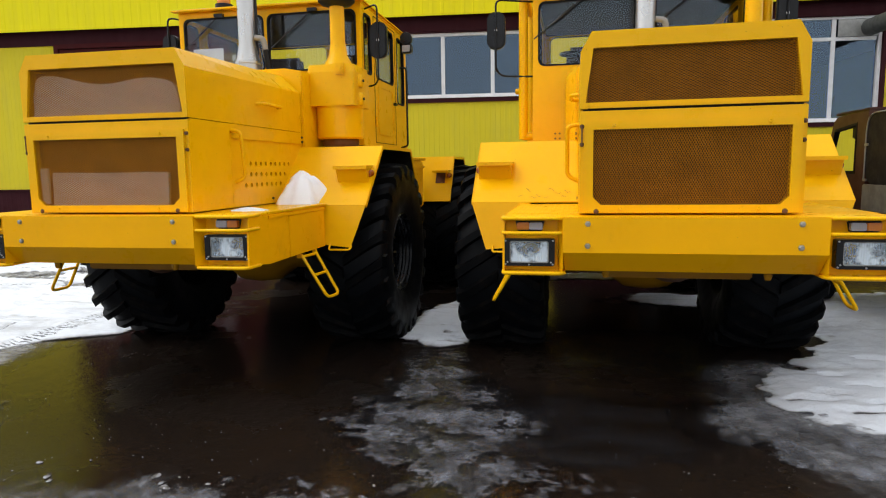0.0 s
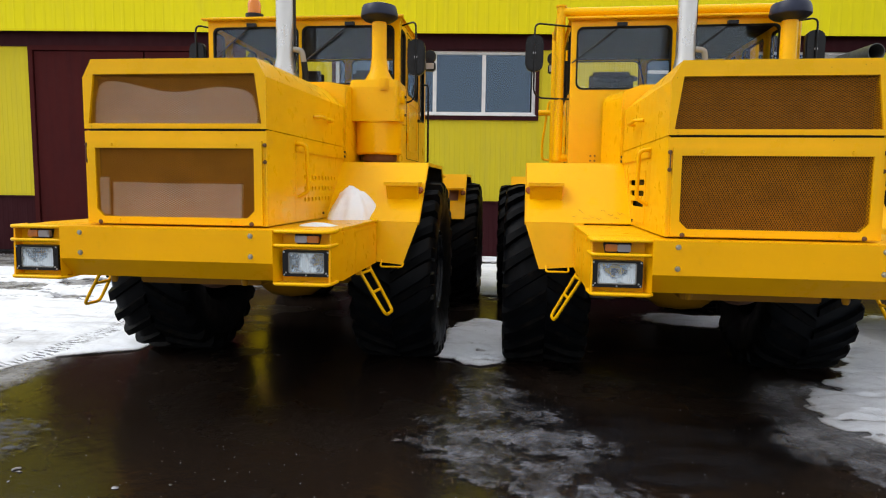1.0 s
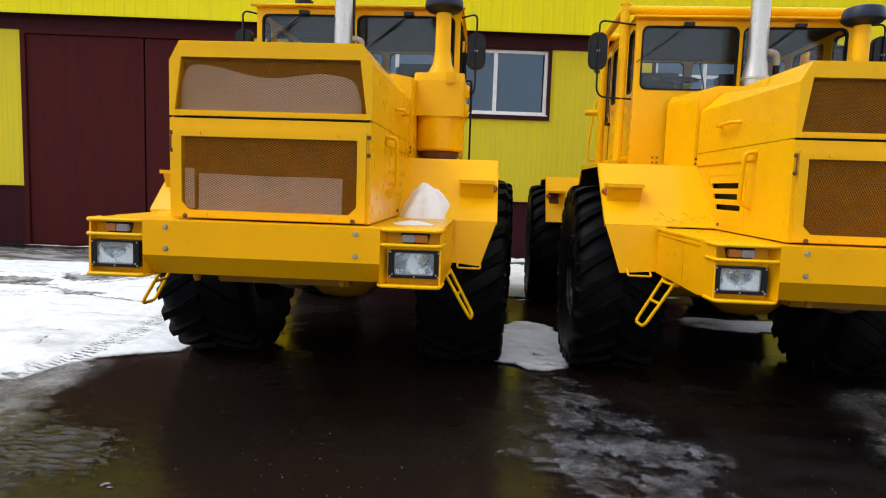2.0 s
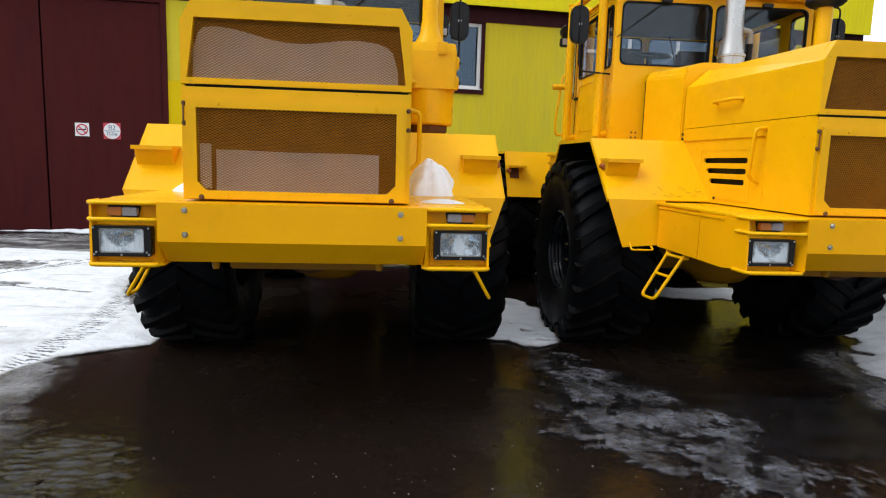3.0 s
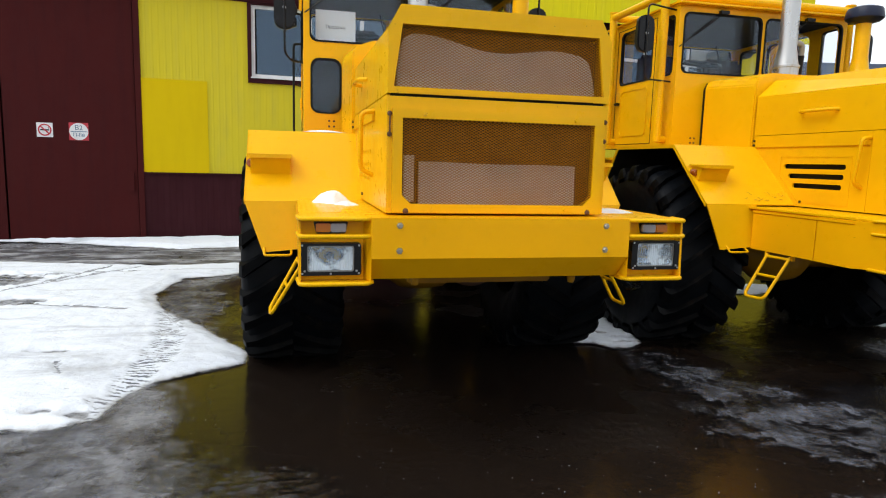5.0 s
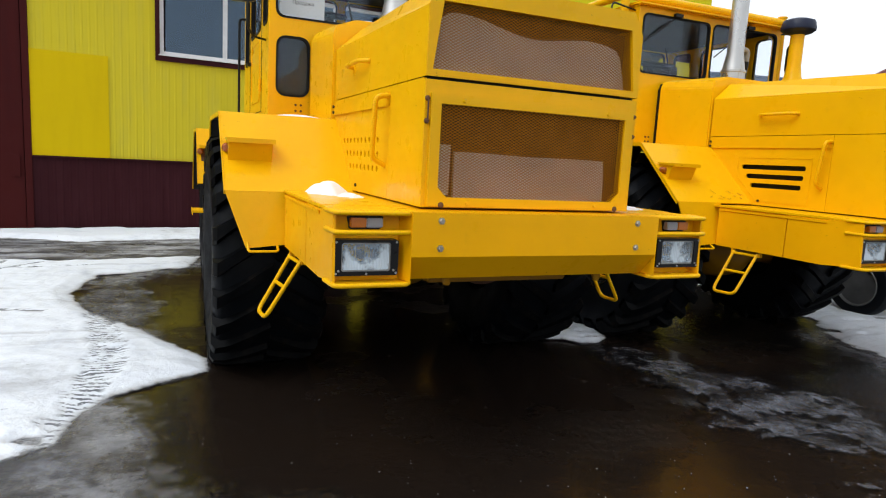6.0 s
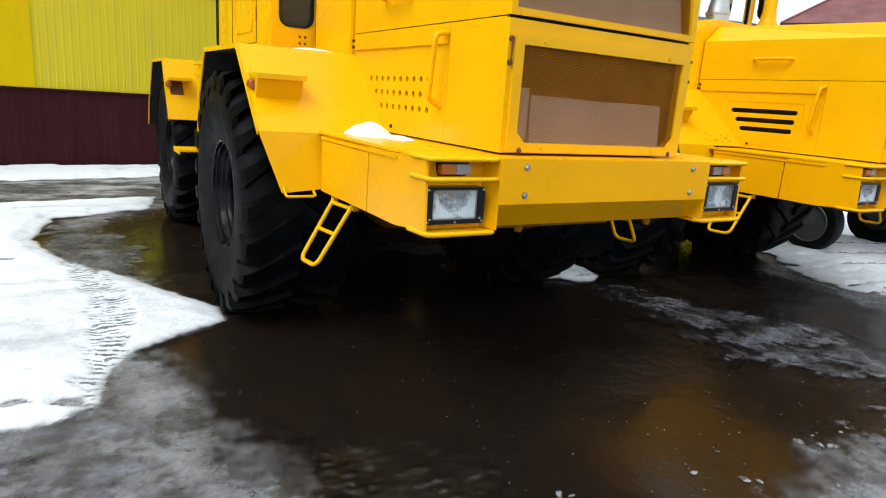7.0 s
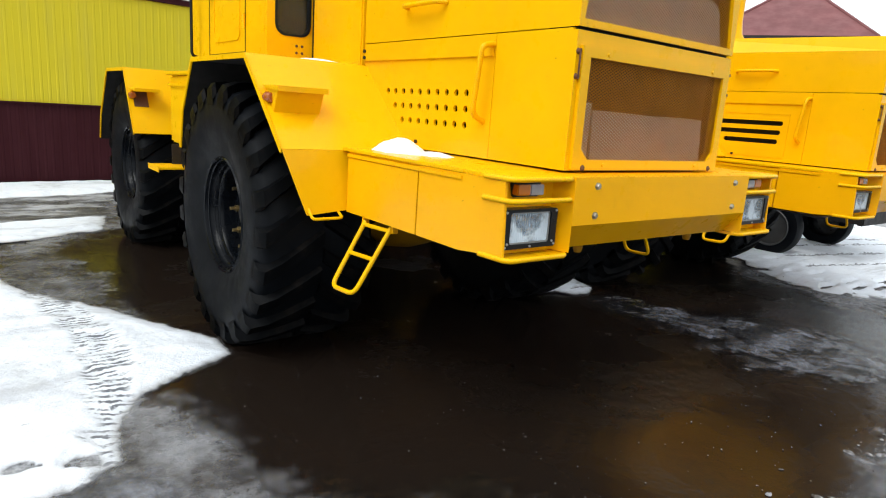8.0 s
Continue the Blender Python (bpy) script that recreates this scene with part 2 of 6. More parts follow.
dirty = k.math("MULTIPLY", k.math("MINIMUM", worn.outputs["Fac"], 1.0), dirty)
c = k.mix(k.math("MULTIPLY", dirty, 0.95), c, (0.11, 0.12, 0.14))
c = k.mix(k.ramp(worn.outputs["Fac"], 1.1, 1.8, 0, 0.8), c, (0.20, 0.205, 0.22))
pits = k.ramp(k.world_noise(17, 4, 0.6, (0.7, 1.5, 1.0)), 0.69, 0.735, 0, 0.75)
c = k.mix(pits, c, (0.13, 0.135, 0.145))
streak = k.ramp(k.world_noise(1.0, 6, 0.62, (0.55, 4.5, 1.0)), 0.54, 0.70, 0, 0.5)
c = k.mix(streak, c, (0.40, 0.41, 0.43))
c = k.mix(k.ramp(thick, 0.20, 0.95, 0.85, 0.0), c, (0.38, 0.385, 0.40))
k.set(Base_Color=c, Roughness=k.ramp(thick, 0.2, 0.9, 0.35, 0.75))
k.bump(k.world_noise(9, 8, 0.7), 0.6, 0.04)
SNOW = k.m

k = Mat("heaped_snow")
c = k.mix(k.ramp(k.noise(6, 6, 0.7), 0.45, 0.75), (0.88, 0.925, 0.99), (0.80, 0.84, 0.91))
k.set(Base_Color=c, Roughness=0.75, Subsurface_Weight=0.2, Subsurface_Radius=(0.06, 0.06, 0.06), Subsurface_Scale=1.0)
k.bump(k.noise(22, 7, 0.7), 0.35, 0.02)
HEAP = k.m

k = Mat("grey_slush_ice")
c = k.mix(k.ramp(k.world_noise(5.0, 8, 0.72), 0.40, 0.68), (0.052, 0.052, 0.057), (0.29, 0.305, 0.355))
c = k.mix(k.ramp(k.world_noise(34, 5, 0.7), 0.46, 0.70, 0, 0.7), c, (0.040, 0.034, 0.030))
k.set(Base_Color=c, Roughness=k.ramp(k.world_noise(12, 5), 0.3, 0.7, 0.10, 0.38), Specular_IOR_Level=0.5)
k.bump(k.world_noise(10, 6, 0.65), 0.8, 0.04)
melting(k, 0.46, 1.10, 0.56, 0.30, 4.6, 13.0, 0.90)
SLUSH = k.m

k = Mat("frozen_rutted_slush")
c = k.mix(k.ramp(k.world_noise(1.8, 7, 0.66, (0.7, 1.8, 1.0)), 0.42, 0.64), (0.075, 0.075, 0.080), (0.46, 0.47, 0.50))
c = k.mix(k.ramp(k.world_noise(7, 6, 0.66, (0.8, 1.6, 1.0)), 0.50, 0.68, 0, 0.8), c, (0.06, 0.058, 0.06))
k.set(Base_Color=c, Roughness=k.ramp(k.world_noise(6, 5), 0.3, 0.7, 0.25, 0.6))
k.bump(k.world_noise(4, 6, 0.62, (0.8, 1.7, 1.0)), 0.8, 0.08)
melting(k, 0.15, 0.75, 0.95, 0.40, 1.5, 9.0, 0.40)
RUTS = k.m

k = Mat("wet_mud_film")
c = k.mix(k.ramp(k.world_noise(4.0, 8, 0.7), 0.38, 0.66), (0.0085, 0.0066, 0.0050), (0.024, 0.0195, 0.0150))
k.set(Base_Color=c, Roughness=k.ramp(k.world_noise(9, 6), 0.3, 0.7, 0.10, 0.26), Specular_IOR_Level=0.75)
k.bump(k.world_noise(24, 5, 0.6), 0.4, 0.02)
melting(k, 0.25, 0.95, 0.75, 0.40, 2.4, 11.0, 0.55)
MUD = k.m

k = Mat("ice_grain")
k.set(Base_Color=k.mix(k.ramp(k.world_noise(30, 2), 0.4, 0.6), (0.26, 0.26, 0.27), (0.06, 0.052, 0.045)), Roughness=0.25)
GRAIN = k.m

k = Mat("watery_slush_film")
c = k.mix(k.ramp(k.world_noise(2.2, 8, 0.68), 0.34, 0.62), (0.058, 0.053, 0.051), (0.29, 0.295, 0.315))
c = k.mix(k.ramp(k.world_noise(11, 6, 0.7), 0.55, 0.72, 0, 0.7), c, (0.030, 0.025, 0.020))
k.set(Base_Color=c, Roughness=k.ramp(k.world_noise(7, 5), 0.3, 0.7, 0.16, 0.40), Specular_IOR_Level=0.3)
k.bump(k.world_noise(10, 7, 0.7), 0.5, 0.03)
melting(k, 0.10, 1.10, 0.85, 0.50, 1.6, 10.0, 0.38)
FILM = k.m

k = Mat("glossy_melt_film")
c = k.mix(k.ramp(k.world_noise(3.0, 8, 0.7, (0.7, 1.5, 1.0)), 0.38, 0.62), (0.0070, 0.0054, 0.0048), (0.015, 0.0145, 0.0165))
k.set(Base_Color=c, Roughness=k.ramp(k.world_noise(7, 5), 0.3, 0.7, 0.09, 0.24), Specular_IOR_Level=0.55)
k.bump(k.world_noise(9, 7, 0.68, (0.8, 1.8, 1.0)), 0.35, 0.02)
melting(k, 0.10, 0.90, 0.85, 0.40, 1.8, 9.0, 0.42)
MELT = k.m


# ---- shape helpers ----
def part(name, bm, material, parent=None, label="", smooth=False, bevel=0.0, loc=None):
    """One mesh object, linked under its parent."""
    if bevel:
        bmesh.ops.bevel(bm, geom=list(bm.edges), offset=bevel, segments=2, affect="EDGES", clamp_overlap=True)
    bmesh.ops.recalc_face_normals(bm, faces=bm.faces)
    me = bpy.data.meshes.new(name)
    if smooth:
        for f in bm.faces:
            f.smooth = True
        for e in bm.edges:
            if len(e.link_faces) == 2 and e.calc_face_angle(0) > radians(38):
                e.smooth = False
    bm.to_mesh(me)
    bm.free()
    me.materials.append(material)
    ob = new(name, me)
    if loc is not None:
        ob.location = loc
    if parent is not None:
        ob.parent = parent
    if label:
        tagged(ob, label)
    return ob


def again(ob, name, matrix, parent):
    """Another object on the same mesh."""
    o = new(name, ob.data)
    o.matrix_basis = matrix
    o.parent = parent
    return o


def box(bm, x0, x1, y0, y1, z0, z1):
    v = [bm.verts.new((x, y, z)) for x in (x0, x1) for y in (y0, y1) for z in (z0, z1)]
    for f in ((0, 1, 3, 2), (4, 6, 7, 5), (0, 4, 5, 1), (2, 3, 7, 6), (0, 2, 6, 4), (1, 5, 7, 3)):
        bm.faces.new([v[i] for i in f])
    return v


def boxes(*items):
    bm = bmesh.new()
    for it in items:
        box(bm, *it)
    return bm


def prism(bm, poly, axis, a, b, poly2=None):
    """Extrude a polygon along an axis from a to b. The polygon's two coordinates are the other axes, in order."""
    def place(p, s):
        return {"x": (s, p[0], p[1]), "y": (p[0], s, p[1]), "z": (p[0], p[1], s)}[axis]
    va = [bm.verts.new(place(p, a)) for p in poly]
    vb = [bm.verts.new(place(p, b)) for p in (poly2 or poly)]
    n = len(poly)
    bm.faces.new(va)
    bm.faces.new(vb[::-1])
    for i in range(n):
        bm.faces.new((va[i], vb[i], vb[(i + 1) % n], va[(i + 1) % n]))


def strip(bm, line, axis, a, b, thick):
    """A bent plate: an open polyline, thickened, extruded along an axis."""
    pts = [Vector(p) for p in line]
    off = []
    for i, p in enumerate(pts):
        d0 = (pts[i] - pts[i - 1]).normalized() if i else None
        d1 = (pts[i + 1] - pts[i]).normalized() if i < len(pts) - 1 else None
        ns = [Vector((-d.y, d.x)) for d in (d0, d1) if d is not None]
        m = sum(ns, Vector((0, 0))) / len(ns)
        m /= max(m.length_squared, 0.3)
        off.append(p + m * thick)
    prism(bm, pts + off[::-1], axis, a, b)


def tube(bm, pts, r, n=10, closed=False, caps=True):
    """A round bar along a polyline."""
    pts = [Vector(p) for p in pts]
    rings, m = [], len(pts)
    side = None
    for i in range(m):
        if closed:
            d = (pts[(i + 1) % m] - pts[i - 1]).normalized()
        else:
            d = (pts[min(i + 1, m - 1)] - pts[max(i - 1, 0)]).normalized()
        if side is None:
            side = d.cross(Vector((0, 0, 1)) if abs(d.z) < 0.9 else Vector((1, 0, 0))).normalized()
        side = (side - d * side.dot(d)).normalized()
        up = d.cross(side)
        rr = r[i] if isinstance(r, (list, tuple)) else r
        rings.append([bm.verts.new(pts[i] + (side * math.cos(2 * math.pi * j / n) + up * math.sin(2 * math.pi * j / n)) * rr) for j in range(n)])
    for i in range(m if closed else m - 1):
        a, b = rings[i], rings[(i + 1) % m]
        for j in range(n):
            bm.faces.new((a[j], a[(j + 1) % n], b[(j + 1) % n], b[j]))
    if caps and not closed:
        bm.faces.new(rings[0][::-1])
        bm.faces.new(rings[-1])


def bend(pts, r, n=5):
    """Round the corners of a polyline."""
    pts = [Vector(p) for p in pts]
    out = [pts[0]]
    for i in range(1, len(pts) - 1):
        a, b, c = pts[i - 1], pts[i], pts[i + 1]
        rr = min(r, (a - b).length * 0.45, (c - b).length * 0.45)
        p, q = b + (a - b).normalized() * rr, b + (c - b).normalized() * rr
        out += [(1 - t) ** 2 * p + 2 * t * (1 - t) * b + t * t * q for t in [j / n for j in range(n + 1)]]
    return out + [pts[-1]]


def lathe(bm, profile, axis="z", n=32, centre=(0, 0, 0)):
    """Turn (radius, height) pairs round an axis."""
    cx, cy, cz = centre
    rings = []
    for r, h in profile:
        ring = []
        for j in range(n):
            a = 2 * math.pi * j / n
            u, w = r * math.cos(a), r * math.sin(a)
            ring.append(bm.verts.new({"z": (cx + u, cy + w, cz + h), "x": (cx + h, cy + u, cz + w), "y": (cx + u, cy + h, cz + w)}[axis]))
        rings.append(ring)
    for a, b in zip(rings, rings[1:]):
        for j in range(n):
            bm.faces.new((a[j], a[(j + 1) % n], b[(j + 1) % n], b[j]))
    if (rings[0][0].co - rings[-1][0].co).length < 1e-6:
        bmesh.ops.remove_doubles(bm, verts=rings[0] + rings[-1], dist=1e-5)
        return
    for ring in (rings[0], rings[-1]):
        if (ring[0].co - ring[n // 2].co).length > 1e-5:
            bm.faces.new(ring)


def rounded(x0, x1, z0, z1, r, n=4):
    """A rectangle with round corners, as a loop."""
    out = []
    for cx, cz, a0 in ((x1 - r, z1 - r, 0), (x0 + r, z1 - r, 90), (x0 + r, z0 + r, 180), (x1 - r, z0 + r, 270)):
        for i in range(n + 1):
            a = radians(a0 + 90 * i / n)
            out.append((cx + r * math.cos(a), cz + r * math.sin(a)))
    return out


def circle(cx, cz, r, n=10):
    return [(cx + r * math.cos(2 * math.pi * i / n), cz + r * math.sin(2 * math.pi * i / n)) for i in range(n)]


def pierced(outer, holes, axis, a, b):
    """A plate with real holes, from a to b along its axis."""
    bm = bmesh.new()

    def place(p):
        return {"x": (a, p[0], p[1]), "y": (p[0], a, p[1]), "z": (p[0], p[1], a)}[axis]
    edges = []
    for loop in [outer] + list(holes):
        vs = [bm.verts.new(place(p)) for p in loop]
        edges += [bm.edges.new((vs[i], vs[(i + 1) % len(vs)])) for i in range(len(vs))]
    bmesh.ops.triangle_fill(bm, use_beauty=True, use_dissolve=False, edges=edges)
    got = bmesh.ops.extrude_face_region(bm, geom=list(bm.faces))
    step = {"x": (b - a, 0, 0), "y": (0, b - a, 0), "z": (0, 0, b - a)}[axis]
    bmesh.ops.translate(bm, vec=step, verts=[g for g in got["geom"] if isinstance(g, bmesh.types.BMVert)])
    return bm


def ring(loop_out, loop_in, axis, a, b):
    """A frame between two loops of the same count."""
    bm = bmesh.new()

    def place(p, s):
        return {"x": (s, p[0], p[1]), "y": (p[0], s, p[1]), "z": (p[0], p[1], s)}[axis]
    n = len(loop_out)
    oa, ia, ob, ib = ([bm.verts.new(place(p, s)) for p in lp] for lp, s in ((loop_out, a), (loop_in, a), (loop_out, b), (loop_in, b)))
    for i in range(n):
        j = (i + 1) % n
        for q in ((oa[i], oa[j], ia[j], ia[i]), (ob[i], ib[i], ib[j], ob[j]), (oa[i], ob[i], ob[j], oa[j]), (ia[i], ia[j], ib[j], ib[i])):
            bm.faces.new(q)
    return bm


def lattice(poly, px, pz, y, w=0.0035, depth=0.0018):
    """Expanded metal: two crossing sets of strands, cut to a convex outline (x, z)."""
    bm = bmesh.new()
    n = len(poly)
    area = sum(poly[i][0] * poly[(i + 1) % n][1] - poly[(i + 1) % n][0] * poly[i][1] for i in range(n))
    sgn = 1 if area > 0 else -1
    xs, zs = [p[0] for p in poly], [p[1] for p in poly]
    for s in (1, -1):
        d = Vector((px, s * pz)).normalized()
        nor = Vector((-d.y, d.x))
        step = px * pz / math.hypot(px, pz)
        corners = [nor.dot(Vector(p)) for p in poly]
        q = min(corners) + step * 0.5
        while q < max(corners):
            base = nor * q
            t0, t1 = -9.0, 9.0
            for i in range(n):
                a, b = Vector(poly[i]), Vector(poly[(i + 1) % n])
                inn = Vector((-(b - a).y, (b - a).x)) * sgn
                den, num = inn.dot(d), inn.dot(a - base)
                if abs(den) < 1e-9:
                    continue
                if den > 0:
                    t0 = max(t0, num / den)
                else:
                    t1 = min(t1, num / den)
            if t1 - t0 > 0.004:
                p0, p1 = base + d * t0, base + d * t1
                h = nor * (w / 2)
                yy = y + (0.0012 if s > 0 else -0.0012)
                prism(bm, [p0 - h, p1 - h, p1 + h, p0 + h], "y", yy, yy + depth)
            q += step
    return bm


def words(text, size, parent, matrix, material, name="lettering"):
    """Raised lettering in the built-in font, as a mesh."""
    cu = bpy.data.curves.new(name, "FONT")
    cu.body, cu.size, cu.align_x, cu.align_y, cu.extrude = text, size, "CENTER", "CENTER", 0.0006
    tmp = new("temporary", cu)
    me = bpy.data.meshes.new_from_object(tmp.evaluated_get(bpy.context.evaluated_depsgraph_get()))
    bpy.data.objects.remove(tmp)
    bpy.data.curves.remove(cu)
    me.name = name
    me.materials.clear()
    me.materials.append(material)
    o = new(name, me)
    o.matrix_basis = matrix
    o.parent = parent
    return o


def empty(name, matrix=None, parent=None):
    o = new(name)
    o.empty_display_size = 0.2
    if matrix is not None:
        o.matrix_basis = matrix
    if parent is not None:
        o.parent = parent
    return o


# ---- ground ----
bm = bmesh.new()
xs = [-400, -120, -50, -25, -14, -8, -4, 0, 4, 8, 14, 25, 50, 120, 400]
grid = [[bm.verts.new((x, y, 0)) for y in xs] for x in xs]
for i in range(len(xs) - 1):
    for j in range(len(xs) - 1):
        bm.faces.new((grid[i][j], grid[i + 1][j], grid[i + 1][j + 1], grid[i][j + 1]))
ground = part("ground", bm, ASPHALT)
tagged(ground, "wet dark worn asphalt yard with puddles and grit", "ground", kind="structure")


# ---- workshop building ----
# local x runs along the facade, local y into the building
HALL = pose(0, 10.1, 0, 0, 0, 5.14)


def sheet(u0, u1, z0, z1, pitch=0.11, depth=0.0032, y=0.0):
    """A ribbed wall sheet."""
    bm = bmesh.new()
    prof, u = [], u0
    while u < u1 - 1e-6:
        for f, d in ((0.0, 0), (0.62, 0), (0.72, 1), (0.90, 1)):
            if u + f * pitch < u1:
                prof.append((u + f * pitch, y - d * depth))
        u += pitch
    prof.append((u1, y))
    front = [(p, q) for p, q in prof]
    for (a, ya), (b, yb) in zip(front, front[1:]):
        vs = [bm.verts.new(v) for v in ((a, ya, z0), (b, yb, z0), (b, yb, z1), (a, ya, z1))]
        bm.faces.new(vs)
    box(bm, u0, u1, y + 0.012, y + 0.03, z0, z1)
    bmesh.ops.remove_doubles(bm, verts=bm.verts, dist=1e-4)
    return bm


U0, U1 = -16.0, 11.6
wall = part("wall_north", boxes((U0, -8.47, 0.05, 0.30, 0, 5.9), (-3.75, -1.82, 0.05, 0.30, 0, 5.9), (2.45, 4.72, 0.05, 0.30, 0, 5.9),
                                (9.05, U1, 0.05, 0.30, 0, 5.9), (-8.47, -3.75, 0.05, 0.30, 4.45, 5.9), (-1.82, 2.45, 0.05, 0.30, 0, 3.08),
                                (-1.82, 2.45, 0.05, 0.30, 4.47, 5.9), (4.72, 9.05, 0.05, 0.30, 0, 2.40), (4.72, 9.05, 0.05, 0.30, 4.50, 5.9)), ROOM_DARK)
wall.matrix_basis = HALL
tagged(wall, "long workshop facade in lemon yellow ribbed sheet over a maroon plinth", "wall", kind="structure")
# plinth and wall sheets, about a metre wide each
for a, b, z1 in ((U0, -8.47, 3.4), (-3.75, U1, 3.4)):
    n = round((b - a) / 1.1)
    for i in range(n):
        s, e = a + (b - a) * i / n, a + (b - a) * (i + 1) / n
        part("plinth_sheet", sheet(s, e, 0.05, 1.22), CLAD_MAROON, wall)
part("plinth_trim", boxes((U0, -8.47, -0.035, 0.05, 1.22, 1.25), (-3.75, U1, -0.035, 0.05, 1.22, 1.25)), CLAD_MAROON, wall)
for a, b, z0, z1 in ((U0, -8.47, 1.25, 4.45), (-2.62, -1.88, 1.25, 4.45), (-1.88, 2.51, 1.25, 2.98), (2.51, 4.66, 1.25, 4.45),
                     (4.66, 9.11, 1.25, 2.32), (9.11, U1, 1.25, 4.45), (-3.75, -2.62, 2.95, 4.45)):
    n = max(1, round((b - a) / 1.1))
    for i in range(n):
        s, e = a + (b - a) * i / n, a + (b - a) * (i + 1) / n
        part("wall_sheet", sheet(s, e, z0, z1), CLAD_YELLOW, wall)
part("patch_sheet", boxes((-3.75, -2.62, -0.02, 0.04, 1.25, 2.95)), CLAD_NEW, wall, "smooth brighter yellow repair sheet")
band = part("trim", boxes((U0, U1, -0.03, 0.05, 4.45, 4.80)), CLAD_MAROON)
band.matrix_basis = HALL
tagged(band, "dark maroon strip under the projecting fascia", "trim", kind="structure")
fascia = part("fascia", boxes((U0, U1, -0.20, 0.05, 4.78, 4.80)), CLAD_MAROON)
fascia.matrix_basis = HALL
tagged(fascia, "projecting bright yellow sheet fascia above the windows", "fascia", kind="structure")
n = 26
for i in range(n):
    s, e = U0 + (U1 - U0) * i / n, U0 + (U1 - U0) * (i + 1) / n
    part("fascia_sheet", sheet(s, e, 4.73, 6.6, 0.22, 0.005, -0.22), FASCIA_YELLOW, fascia)
side = part("wall_east", boxes((U1 - 0.3, U1, 0.30, 14.0, 0, 6.5)), CLAD_YELLOW)
side.matrix_basis = HALL
tagged(side, "yellow sheet end wall of the workshop", "wall", kind="structure")
back = part("wall_back", boxes((U0, U1, 13.7, 14.0, 0, 6.5), (U0, U0 + 0.3, 0.3, 13.7, 0, 6.5)), ROOM_DARK)
back.matrix_basis = HALL
tagged(back, "plain rear walls of the workshop", "wall", kind="structure")
roof = part("roof", boxes((U0, U1, -0.36, 14.1, 6.6, 6.72)), GREY_TRIM)
roof.matrix_basis = HALL
tagged(roof, "flat sheet roof of the workshop", "roof", kind="structure")
# ceiling added so that the windows look into an even dark
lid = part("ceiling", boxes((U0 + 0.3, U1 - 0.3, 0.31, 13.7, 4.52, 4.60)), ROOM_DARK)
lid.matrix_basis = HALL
tagged(lid, "added near-black ceiling that keeps the windows dim", "ceiling", kind="structure")
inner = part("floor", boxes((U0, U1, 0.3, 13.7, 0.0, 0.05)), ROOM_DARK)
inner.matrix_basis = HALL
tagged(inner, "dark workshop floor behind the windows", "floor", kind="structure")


def window(name, u0, u1, z0, z1, mullions, transoms, label):
    w = empty(name, HALL)
    tagged(w, label, "window", kind="structure")
    outer, inn = [(u0, z0), (u1, z0), (u1, z1), (u0, z1)], [(u0 + 0.07, z0 + 0.07), (u1 - 0.07, z0 + 0.07), (u1 - 0.07, z1 - 0.07), (u0 + 0.07, z1 - 0.07)]
    grow = [(u0 - 0.07, z0 - 0.10), (u1 + 0.07, z0 - 0.10), (u1 + 0.07, z1 + 0.02), (u0 - 0.07, z1 + 0.02)]
    part("window_surround", ring(grow, outer, "y", -0.04, 0.07), CLAD_MAROON, w, "maroon sheet surround")
    part("window_frame", ring(outer, inn, "y", 0.02, 0.10), WINDOW_WHITE, w, bevel=0.006)
    part("window_sill", boxes((u0 - 0.02, u1 + 0.02, -0.06, 0.06, z0 - 0.014, z0 + 0.008)), WINDOW_WHITE, w, bevel=0.004)
    cuts = [u0 + 0.07] + list(mullions) + [u1 - 0.07]
    for m in mullions:
        part("mullion", boxes((m - 0.04, m + 0.04, 0.03, 0.095, z0 + 0.07, z1 - 0.07)), WINDOW_WHITE, w, bevel=0.006)
    for a, b in zip(cuts, cuts[1:]):
        p = part("pane", boxes((a + 0.03, b - 0.03, 0.055, 0.061, z0 + 0.06, z1 - 0.06)), PANE_GLASS, w)
        p.visible_shadow = False
        for t in transoms:
            part("transom", boxes((a + 0.03, b - 0.03, 0.032, 0.093, t - 0.035, t + 0.035)), WINDOW_WHITE, w, bevel=0.006)
    return w


window("window_1", -1.82, 2.45, 3.08, 4.42, (-0.72, 0.30, 1.35), (), "wide white-framed window with four plain panes")
window("window_2", 4.72, 9.05, 2.40, 4.47, (5.80, 6.95, 8.14), (4.02,), "tall white-framed window with small upper lights")

# folding gate in two leaves, sheet steel on a frame
gate = empty("door_1", HALL)
tagged(gate, "tall closed maroon steel double gate of the workshop", "gate", kind="structure")
part("gate_frame", ring([(-8.47, 0.0), (-3.75, 0.0), (-3.75, 4.47), (-8.47, 4.47)], [(-8.37, 0.02), (-3.85, 0.02), (-3.85, 4.37), (-8.37, 4.37)], "y", -0.04, 0.10), GATE_MAROON, gate, bevel=0.004)
for a, b in ((-8.36, -5.97), (-5.94, -3.86)):
    leaf = part("gate_leaf", boxes((a, b, 0.0, 0.05, 0.03, 4.36)), GATE_MAROON, gate, bevel=0.004)
part("gate_step", boxes((-4.02, -3.92, -0.03, 0.0, 0.9, 1.25)), GATE_MAROON, gate, "narrow hinge plate")


def sign(name, u, z, label):
    s = empty(name, HALL @ pose(u, -0.003, z))
    tagged(s, label, "sign")
    return s


